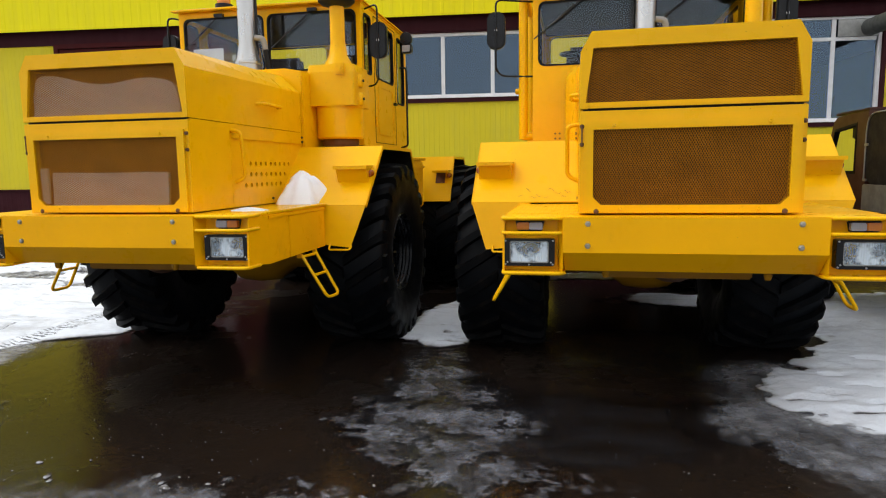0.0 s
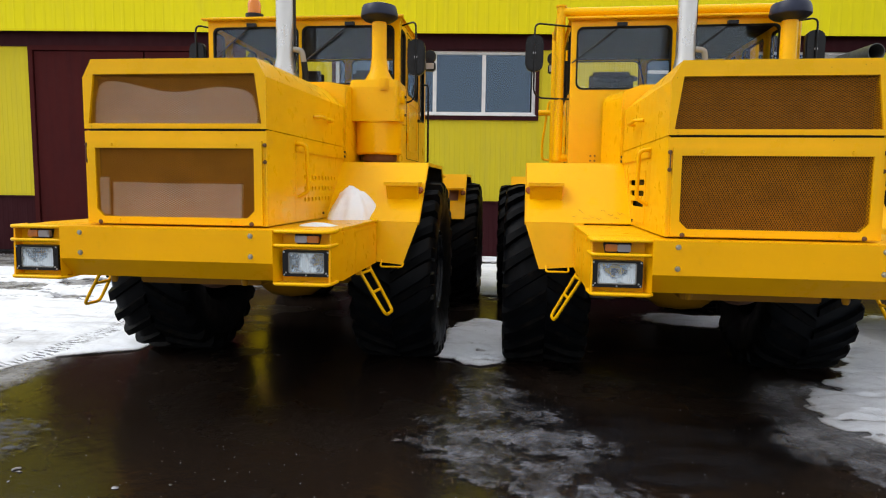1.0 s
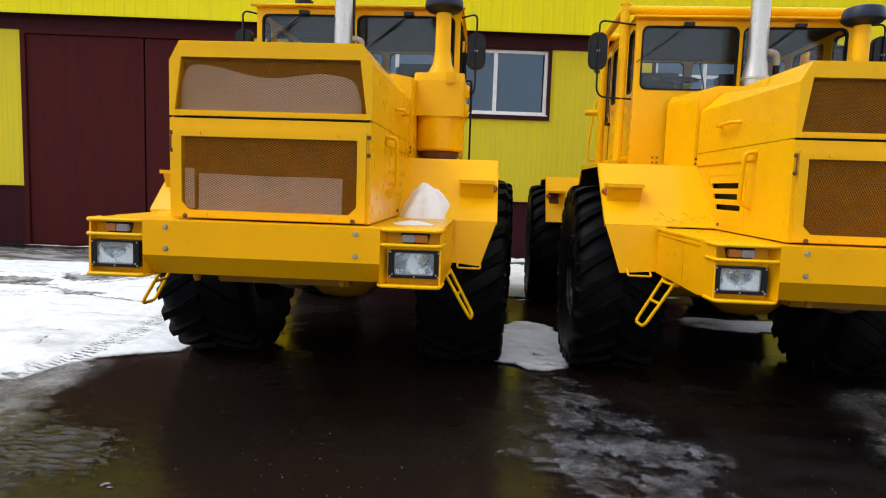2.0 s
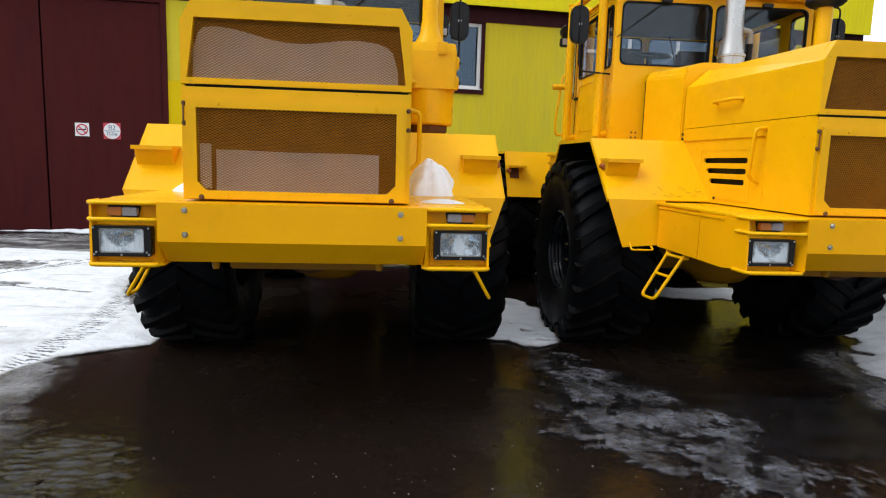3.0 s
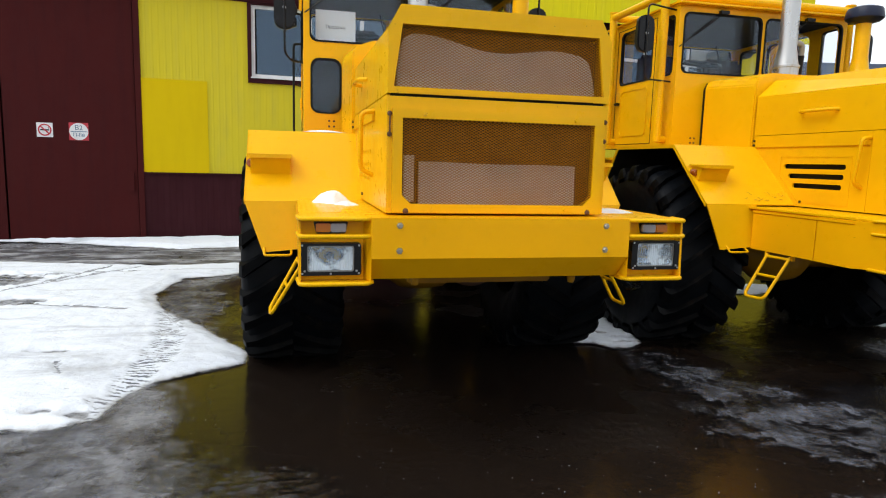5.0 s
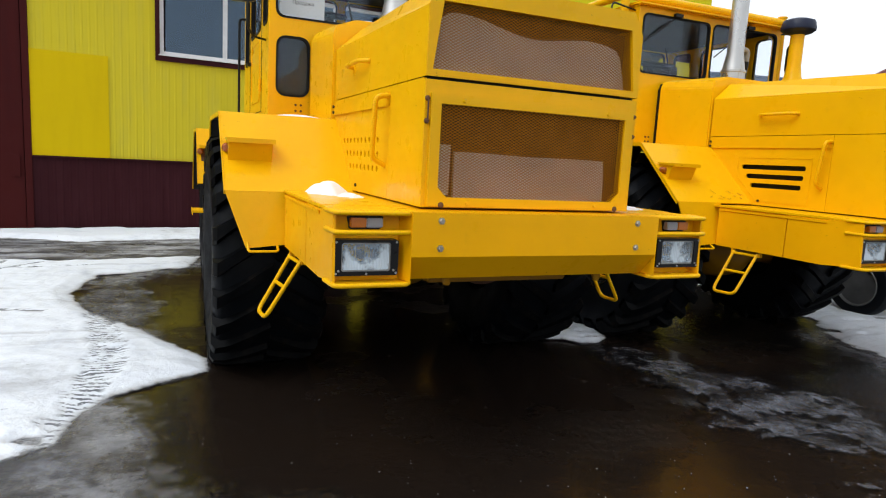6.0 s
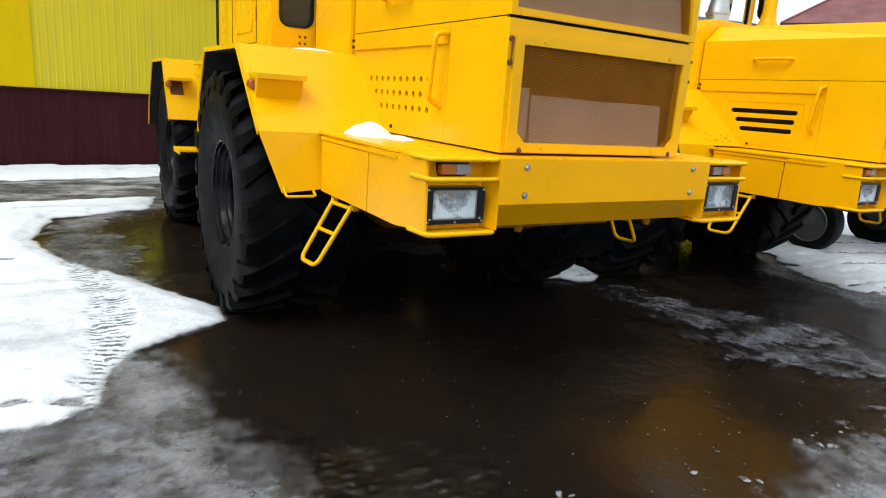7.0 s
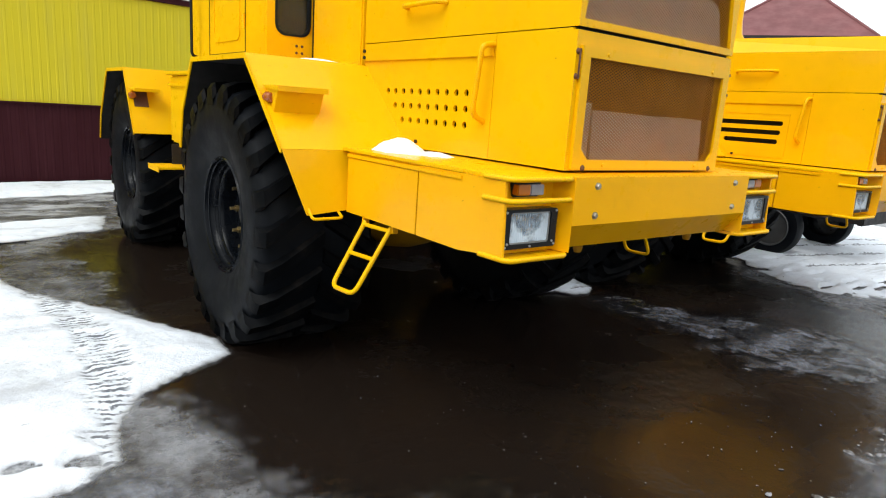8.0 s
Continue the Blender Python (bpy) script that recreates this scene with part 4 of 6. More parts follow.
def front_end(t, kind):
    # centre beam with a folded-back lower edge
    bm = bmesh.new()
    va = [(0.0, 1.302), (0.0, 1.105), (0.10, 0.99), (0.40, 0.99), (0.40, 1.302)]
    xl = [0.672, 0.672, 0.660, 0.72, 0.72]
    L = [bm.verts.new((-x, y, z)) for (y, z), x in zip(va, xl)]
    R = [bm.verts.new((x, y, z)) for (y, z), x in zip(va, xl)]
    bm.faces.new(L)
    bm.faces.new(R[::-1])
    for i in range(5):
        bm.faces.new((L[i], L[(i + 1) % 5], R[(i + 1) % 5], R[i]))
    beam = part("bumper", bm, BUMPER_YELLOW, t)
    for s in (-1, 1):
        bm = bmesh.new()
        prism(bm, [(s * 0.672, 0.0), (s * 0.71, 0.125), (s * 0.72, 0.20), (s * 0.66, 0.20)], "z", 0.995, 1.285)
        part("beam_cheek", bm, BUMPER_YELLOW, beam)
        for z in (1.265, 1.143):
            bm = bmesh.new()
            lathe(bm, [(0, -0.012), (0.010, -0.012), (0.0125, -0.009), (0.0125, -0.003), (0.017, -0.003), (0.017, 0.0), (0, 0.0)], "y", 6, (s * 0.5375, 0, z))
            part("bolt", bm, ZINC, beam, "zinc hexagon bolt")
        bm = bmesh.new()
        lathe(bm, [(0.0, -0.040), (0.016, -0.040), (0.022, -0.02), (0.022, 0.02), (0, 0.02)], "z", 12, (s * 0.43, 0.16, 0.985))
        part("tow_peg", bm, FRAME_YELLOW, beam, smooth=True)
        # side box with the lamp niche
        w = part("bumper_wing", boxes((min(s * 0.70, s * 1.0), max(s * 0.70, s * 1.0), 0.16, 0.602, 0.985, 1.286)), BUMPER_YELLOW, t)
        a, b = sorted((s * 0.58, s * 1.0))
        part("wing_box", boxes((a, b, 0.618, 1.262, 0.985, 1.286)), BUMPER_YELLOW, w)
        cx = s * 0.860
        hole = rounded(cx - 0.136, cx + 0.136, 1.034, 1.170, 0.010)
        p0, p1 = sorted((s * 0.69, s * 0.998))
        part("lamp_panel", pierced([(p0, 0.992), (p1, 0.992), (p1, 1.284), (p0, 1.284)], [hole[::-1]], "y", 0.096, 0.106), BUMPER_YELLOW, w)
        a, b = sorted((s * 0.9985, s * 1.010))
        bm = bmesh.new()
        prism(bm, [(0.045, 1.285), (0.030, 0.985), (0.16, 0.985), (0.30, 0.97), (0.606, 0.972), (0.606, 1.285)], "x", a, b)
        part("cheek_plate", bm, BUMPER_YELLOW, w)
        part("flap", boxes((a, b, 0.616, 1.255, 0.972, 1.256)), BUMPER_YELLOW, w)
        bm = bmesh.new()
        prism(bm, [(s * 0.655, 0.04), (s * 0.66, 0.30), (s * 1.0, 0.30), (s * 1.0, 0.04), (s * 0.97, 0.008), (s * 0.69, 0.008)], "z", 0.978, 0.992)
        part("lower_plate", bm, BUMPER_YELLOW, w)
        bm = bmesh.new()
        prism(bm, [(s * 0.672, 0.015), (s * 0.672, 0.30), (s * 1.004, 0.30), (s * 1.004, 0.05), (s * 0.98, 0.015)], "z", 1.286, 1.301)
        part("deck_lip", bm, TREAD_YELLOW, w)
        for z, y0 in ((1.294, 0.008), (1.212, 0.004), (0.985, 0.004)):
            bm = bmesh.new()
            tube(bm, bend([(s * 0.665, 0.05, z), (s * 0.685, y0, z), (s * 1.005, y0, z), (s * 1.014, 0.16, z)], 0.04), 0.011, 10)
            part("guard_rail", bm, YELLOW, w, smooth=True)
        lamps(t, s)
        # folding step
        bm = bmesh.new()
        a1, b1 = Vector((s * 0.98, 0.858, 0.955)), Vector((s * 1.168, 0.868, 0.640))
        a2, b2 = Vector((s * 1.005, 1.062, 0.955)), Vector((s * 1.180, 1.070, 0.633))
        tube(bm, bend([a1, b1, b2, a2], 0.05), 0.012, 10)
        tube(bm, [a1.lerp(b1, 0.48), a2.lerp(b2, 0.48)], 0.011, 8)
        tube(bm, [a1.lerp(b1, 0.05), a2.lerp(b2, 0.05)], 0.011, 8)
        step = part("step", bm, YELLOW, t, "yellow round bar folding step", smooth=True)
        bm = boxes((min(s * 0.93, s * 0.995), max(s * 0.93, s * 0.995), 0.83, 1.09, 0.978, 0.9995), (min(s * 0.955, s * 0.985), max(s * 0.955, s * 0.985), 0.835, 0.850, 0.93, 0.979),
                   (min(s * 0.975, s * 1.01), max(s * 0.975, s * 1.01), 1.075, 1.088, 0.93, 0.979))
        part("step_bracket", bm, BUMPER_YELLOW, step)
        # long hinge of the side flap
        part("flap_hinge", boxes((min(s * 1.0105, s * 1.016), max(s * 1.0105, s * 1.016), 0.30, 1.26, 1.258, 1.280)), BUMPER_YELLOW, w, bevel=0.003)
    part("deck", boxes((-1.010, 1.010, 0.302, 1.316, 1.288, 1.303)), TREAD_YELLOW, t)


def chassis(t, kind):
    # the rear half is steered a little to one side about the pivot
    swing = 0.10 if kind == "A" else -0.22
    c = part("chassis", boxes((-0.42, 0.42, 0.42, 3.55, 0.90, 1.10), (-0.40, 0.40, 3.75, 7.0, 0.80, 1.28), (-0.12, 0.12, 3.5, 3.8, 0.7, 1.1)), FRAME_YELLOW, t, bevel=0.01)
    for y in (2.2, 5.4):
        bm = bmesh.new()
        lathe(bm, [(0.0, -1.02), (0.19, -1.02), (0.19, -0.80), (0.15, -0.62), (0.15, -0.35), (0.27, -0.18), (0.29, 0.0), (0.27, 0.18), (0.15, 0.35), (0.15, 0.62), (0.19, 0.80), (0.19, 1.02), (0.0, 1.02)], "x", 24, (0 if y < 3 else swing, y, 0.80))
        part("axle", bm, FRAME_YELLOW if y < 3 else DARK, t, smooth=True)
    bm = bmesh.new()
    lathe(bm, [(0.0, 0.55), (0.19, 0.55), (0.22, 0.62), (0.22, 1.35), (0.19, 1.42), (0.0, 1.42)], "y", 24, (0.0, 0, 1.06))
    part("oil_sump", bm, RUST, t, smooth=True)
    for s in (-1, 1):
        part("inner_wheelhouse", boxes((min(s * 0.50, s * 0.53), max(s * 0.50, s * 0.53), 1.3, 3.1, 0.95, 1.74)), DARK, t)
        tank = part("side_tank", boxes((min(s * 0.60, s * 1.22), max(s * 0.60, s * 1.22), 3.29, 3.90, 1.13, 1.66)), YELLOW, t, bevel=0.015)
        part("tank_lid", boxes((min(s * 0.58, s * 1.25), max(s * 0.58, s * 1.25), 3.27, 3.92, 1.662, 1.69)), YELLOW, tank, bevel=0.006)
        part("tank_bead", boxes((min(s * 0.60, s * 1.24), max(s * 0.60, s * 1.24), 3.272, 3.91, 1.575, 1.60)), YELLOW, tank, bevel=0.005)
        foot = 1.46 if kind == "A" and s < 0 else 1.26
        part("foot_plate", boxes((min(s * 0.95, s * foot), max(s * 0.95, s * foot), 3.30, 3.62, 0.965, 0.98)), YELLOW, tank)
        part("foot_lip", boxes((min(s * foot, s * (foot + 0.006)), max(s * foot, s * (foot + 0.006)), 3.30, 3.62, 0.945, 0.985)), YELLOW, tank)
        part("foot_hanger", boxes((min(s * 1.0, s * 1.3), max(s * 1.0, s * (foot - 0.16)), 3.56, 3.575, 0.98, 1.135)), DARK, tank)
    part("rear_deck", boxes((-0.95, 0.95, 4.45, 6.6, 1.50, 1.56)), YELLOW, t)
    # unseen dark blocks added to cut wall reflections under the tractor
    for s in (-1, 1):
        part("under_blocker", boxes((min(s * 0.43, s * 0.82), max(s * 0.43, s * 0.82), 3.45, 4.25, 0.52, 1.12)), DARK, t, bevel=0.08)
    part("rear_blocker", boxes((-0.95, 0.95, 7.0, 7.35, 0.50, 1.45)), DARK, t, bevel=0.02)


def mirror(t, s, x, y, z):
    bm = bmesh.new()
    prism(bm, rounded(x - 0.085, x + 0.085, z - 0.17, z + 0.17, 0.07), "y", y - 0.035, y + 0.03)
    m = part("mirror", bm, BLACK, t, "black oval-cornered wing mirror", bevel=0.012, smooth=True)
    bm = bmesh.new()
    x0 = s * 0.955
    tube(bm, bend([(x0, y + 0.03, 3.10), (x, y - 0.045, 3.12), (x, y - 0.045, z - 0.36), (x - s * 0.05, y + 0.02, z - 0.41), (x0 - s * 0.02, y + 0.06, z - 0.42)], 0.06), 0.009, 8)
    part("bracket", bm, BLACK, m, smooth=True)
    bm = bmesh.new()
    lathe(bm, [(0, -0.012), (0.014, -0.012), (0.014, 0), (0, 0)], "y", 10, (x, y - 0.036, z))
    part("pivot", bm, CHROME, m)


def pane(name, parent, loop, axis, a, b):
    bm = bmesh.new()
    prism(bm, loop, axis, a, b)
    p = part(name, bm, CAB_GLASS, parent)
    p.visible_shadow = False
    return p


def shrink(loop, d):
    xs2, zs2 = [p[0] for p in loop], [p[1] for p in loop]
    cx, cz = (min(xs2) + max(xs2)) / 2, (min(zs2) + max(zs2)) / 2
    hx, hz = (max(xs2) - min(xs2)) / 2, (max(zs2) - min(zs2)) / 2
    return [(cx + (p[0] - cx) * (hx - d) / hx, cz + (p[1] - cz) * (hz - d) / hz) for p in loop]


def glazed(t, name, outer, loops, axis, a, b, out):
    """A cab panel with sealed windows; out is the outward side along the axis."""
    p = part(name, pierced(outer, [lp[::-1] for lp in loops], axis, a, b), YELLOW, t)
    for lp in loops:
        o = out * 0.006
        edge = (b if out > 0 else a)
        part("seal", ring(shrink(lp, -0.006), shrink(lp, 0.009), axis, *sorted((edge + o, edge - out * 0.03))), RUBBER_SEAL, p)
        pane("window", p, shrink(lp, 0.004), axis, *sorted((edge - out * 0.014, edge - out * 0.018)))
    return p


def cab(t, kind):
    Y0, Y1, HW, Z0, Z1 = 2.53, 4.25, 0.95, 1.80, 3.13
    # the underside of the front panel is cut away round the cowl
    sill = 2.535 if kind == "A" else 2.512
    loops = [rounded(-0.895, -0.045, sill, 3.075, 0.06), rounded(0.0, 0.895, sill, 3.075, 0.06)]
    if kind == "A":
        loops.append(rounded(-0.888, -0.645, 1.955, 2.395, 0.07))
    front = glazed(t, "cab_front", [(-HW, Z0), (HW, Z0), (HW, Z1), (-HW, Z1)], loops, "y", Y0, Y0 + 0.04, -1)
    for s in (-1, 1):
        sl = [rounded(Y0 + 0.07, Y0 + 0.30, 2.50, 3.06, 0.05), rounded(Y0 + 0.45, Y0 + 1.12, 2.50, 3.06, 0.06), rounded(Y0 + 1.28, Y0 + 1.60, 2.32, 3.06, 0.06)]
        a, b = sorted((s * HW, s * (HW - 0.04)))
        pnl = glazed(t, "cab_side", [(Y0 + 0.042, Z0), (Y1 - 0.042, Z0), (Y1 - 0.042, Z1), (Y0 + 0.042, Z1)], sl, "x", a, b, s)
        d = ring([(Y0 + 0.39, 1.84), (Y0 + 1.20, 1.84), (Y0 + 1.20, 3.10), (Y0 + 0.39, 3.10)], [(Y0 + 0.396, 1.846), (Y0 + 1.194, 1.846), (Y0 + 1.194, 3.094), (Y0 + 0.396, 3.094)], "x", s * (HW + 0.0005), s * (HW + 0.004))
        part("door_gap", d, RUBBER_SEAL, pnl)
        emboss = rounded(Y0 + 0.50, Y0 + 1.09, 1.93, 2.44, 0.06)
        part("door_bead", ring(emboss, shrink(emboss, 0.022), "x", *sorted((s * (HW + 0.0005), s * (HW + 0.007)))), YELLOW, pnl)
        part("door_handle", boxes((min(s * HW, s * (HW + 0.04)), max(s * HW, s * (HW + 0.04)), Y0 + 1.08, Y0 + 1.16, 2.28, 2.31)), BLACK, pnl, bevel=0.006)
        for z in (2.05, 2.9):
            bm = bmesh.new()
            tube(bm, [(s * (HW + 0.015), Y0 + 0.395, z - 0.05), (s * (HW + 0.015), Y0 + 0.395, z + 0.05)], 0.012, 8)
            part("door_hinge", bm, YELLOW, pnl)
    glazed(t, "cab_back", [(-HW, Z0), (HW, Z0), (HW, Z1), (-HW, Z1)], [rounded(-0.86, -0.04, 2.30, 3.09, 0.06), rounded(0.04, 0.86, 2.30, 3.09, 0.06)], "y", Y1 - 0.04, Y1, 1)
    part("headliner", boxes((-0.90, 0.90, Y0 + 0.045, Y1 - 0.045, 3.098, 3.129)), LINING, t)
    part("cab_floor", boxes((-HW + 0.042, HW - 0.042, Y0 + 0.042, Y1 - 0.042, Z0, Z0 + 0.05)), DARK, t)
    bm = boxes((-0.975, 0.975, Y0 - 0.015, Y1 + 0.04, Z1 + 0.002, Z1 + 0.05))
    roof_ = part("cab_roof", bm, YELLOW, t, bevel=0.02)
    bm = bmesh.new()
    prism(bm, [(Y0 - 0.075, Z1 + 0.012), (Y0 - 0.075, Z1 + 0.024), (Y0 - 0.01, Z1 + 0.044), (Y0 - 0.01, Z1 + 0.012)], "x", -0.99, 0.99)
    part("rain_lip", bm, YELLOW, roof_)
    # wipers
    for s, x in ((-1, -0.52), (1, 0.45)):
        bm = bmesh.new()
        tube(bm, [(x + 0.02, Y0 - 0.03, 3.09), (x - 0.12, Y0 - 0.022, 2.97), (x - 0.26, Y0 - 0.018, 2.87)], 0.005, 6)
        tube(bm, [(x - 0.06, Y0 - 0.016, 3.03), (x - 0.42, Y0 - 0.014, 2.75)], 0.006, 6)
        box(bm, x - 0.02, x + 0.07, Y0 - 0.05, Y0 - 0.01, 3.075, 3.105)
        part("wiper", bm, BLACK, front)
    # driver's place
    bm = bmesh.new()
    loop = [(-0.50 + 0.20 * math.cos(2 * math.pi * i / 28), Y0 + 0.30 + 0.18 * math.sin(2 * math.pi * i / 28), 2.655 + 0.05 * math.sin(2 * math.pi * i / 28)) for i in range(28)]
    tube(bm, loop, 0.017, 8, closed=True)
    for i in (2, 12, 21):
        tube(bm, [(-0.50, Y0 + 0.29, 2.625), loop[i]], 0.009, 6)
    tube(bm, [(-0.50, Y0 + 0.30, 2.635), (-0.50, Y0 + 0.20, 1.9)], 0.03, 10)
    part("steering_wheel", bm, BLACK, t, smooth=True)
    part("dashboard", boxes((-0.90, 0.90, Y0 + 0.06, Y0 + 0.24, 1.86, 2.47)), LINING, t, bevel=0.03)
    for x in (-0.42, 0.42):
        part("driver_seat" if x < 0 else "passenger_seat", boxes((x - 0.25, x + 0.25, Y0 + 0.75, Y0 + 1.25, 1.85, 2.30), (x - 0.24, x + 0.24, Y0 + 1.18, Y0 + 1.32, 2.28, 2.88)), SEAT, t, bevel=0.04)
    bm = bmesh.new()
    tube(bm, bend([(-0.20, Y0 + 0.33, 2.45), (-0.22, Y0 + 0.35, 2.62), (-0.27, Y0 + 0.38, 2.86)], 0.05), 0.008, 6)
    part("gear_lever", bm, BLACK, t)
    for s in (-1, 1):
        mirror(t, s, s * (1.10 if kind == "A" else 1.29 if s < 0 else 1.20), Y0 + (0.08 if kind == "A" else 0.03), 2.79 if kind == "A" else 2.85)
        bm = bmesh.new()
        lathe(bm, [(0, -0.07), (0.068, -0.07), (0.072, -0.055), (0.068, 0.0), (0.035, 0.045), (0, 0.045)], "y", 20, (s * 1.06, 3.90, 3.05))
        tube(bm, [(s * 1.06, 3.90, 3.05), (s * 0.95, 3.92, 3.02)], 0.012, 6)
        w = part("work_lamp", bm, BLACK, t, "round black work lamp over a square one", smooth=True)
        part("square_lamp", boxes((s * 1.06 - 0.06, s * 1.06 + 0.06, 3.84, 3.93, 2.89, 2.99)), BLACK, w, bevel=0.012)
        part("square_lens", boxes((s * 1.06 - 0.045, s * 1.06 + 0.045, 3.834, 3.842, 2.905, 2.975)), CLEAR, w, bevel=0.003)
        # four small bolts at the foot of the cab
        for i in range(4):
            bm = bmesh.new()
            lathe(bm, [(0, -0.006), (0.009, -0.006), (0.010, 0.0), (0, 0.0)], "y", 6, (s * (0.70 + 0.04 * (i % 2)), Y0, 1.845 + 0.045 * (i // 2)))
            part("cab_bolt", bm, RUST, front)
    return front


def exhaust(t, dx):
    bm = bmesh.new()
    lathe(bm, [(0.0, 2.44), (0.125, 2.44), (0.125, 2.475), (0.112, 2.48), (0.112, 2.555), (0.120, 2.56), (0.120, 2.58), (0.108, 2.585), (0.080, 2.74), (0.078, 3.75), (0.068, 3.75), (0.068, 3.2), (0.0, 3.2)], "z", 28, (0.07, 2.22, 0))
    e = part("exhaust_pipe", bm, PIPE, t, "dull aluminium exhaust stack", smooth=True)
    bm = bmesh.new()
    tube(bm, bend([(0.15, 2.22, 2.80), (0.23, 2.22, 2.79), (0.245, 2.24, 2.66), (0.26, 2.28, 2.44)], 0.08), 0.026, 12)
    part("breather_hose", bm, plain("grey_hose", (0.30, 0.29, 0.27), 0.6), e, smooth=True)
    bm = bmesh.new()
    tube(bm, [(0.243, 2.237, 2.69), (0.26, 2.28, 2.44)], 0.029, 12)
    part("hose_sleeve", bm, BLACK, e, smooth=True)
    bm = bmesh.new()
    tube(bm, [(0.154, 2.25, 2.56), (0.154, 2.25, 3.74)], 0.012, 6)
    part("weld_seam", bm, DARK, e)
    e.location.x = dx


def air_cleaner(t):
    """Boxy head with round shoulders, a drum below it and the intake stack."""
    bm = bmesh.new()
    head = rounded(0.585, 1.03, 2.03, 2.50, 0.045, 4)
    top = [(0.81 + (x - 0.81) * 0.95, 2.265 + (y - 2.265) * 0.95) for x, y in head]
    prism(bm, head, "z", 2.135, 2.43)
    prism(bm, head, "z", 2.4301, 2.495, top)
    u = part("air_cleaner", bm, YELLOW, t, smooth=True)
    bm = bmesh.new()
    lathe(bm, [(0.0, 1.845), (0.195, 1.845), (0.212, 1.86), (0.214, 2.12), (0.218, 2.125), (0.218, 2.15), (0.0, 2.15)], "z", 36, (0.815, 2.25, 0))
    part("dust_bowl", bm, YELLOW, u, smooth=True)
    bm = bmesh.new()
    lathe(bm, [(0.0, 1.78), (0.15, 1.78), (0.165, 1.80), (0.165, 1.846), (0.0, 1.846)], "z", 28, (0.815, 2.25, 0))
    part("rusty_foot", bm, RUST, u, smooth=True)
    # clamps on the outer side
    for z in (2.20, 2.36):
        bm = bmesh.new()
        lathe(bm, [(0.0, -0.055), (0.035, -0.055), (0.045, -0.04), (0.045, 0.04), (0.035, 0.055), (0.0, 0.055)], "z", 16, (1.02, 2.19, z))
        c = part("clamp", bm, YELLOW, u, smooth=True)
        bm = bmesh.new()
        lathe(bm, [(0, 0), (0.012, 0), (0.012, 0.012), (0, 0.012)], "x", 8, (1.064, 2.18, z))
        part("clamp_screw", bm, DARK, c)
    bm = bmesh.new()
    lathe(bm, [(0.0, 2.49), (0.135, 2.49), (0.13, 2.52), (0.085, 2.60), (0.068, 2.72), (0.066, 3.10), (0.0, 3.10)], "z", 24, (0.815, 2.25, 0))
    part("intake_pipe", bm, YELLOW, u, smooth=True)
    bm = bmesh.new()
    lathe(bm, [(0.0, 3.03), (0.07, 3.03), (0.135, 3.05), (0.165, 3.075), (0.168, 3.09), (0.158, 3.15), (0.148, 3.17), (0.09, 3.19), (0.0, 3.195)], "z", 32, (0.815, 2.25, 0))
    part("intake_cap", bm, CAP_NAVY, u, "dark navy mushroom rain cap", smooth=True)
    latch = part("lid_latch", boxes((0.868, 0.945, 2.004, 2.028, 2.40, 2.50)), YELLOW, u, bevel=0.004)
    part("latch_hook", boxes((0.885, 0.928, 1.992, 2.003, 2.415, 2.485)), YELLOW, latch, bevel=0.004)


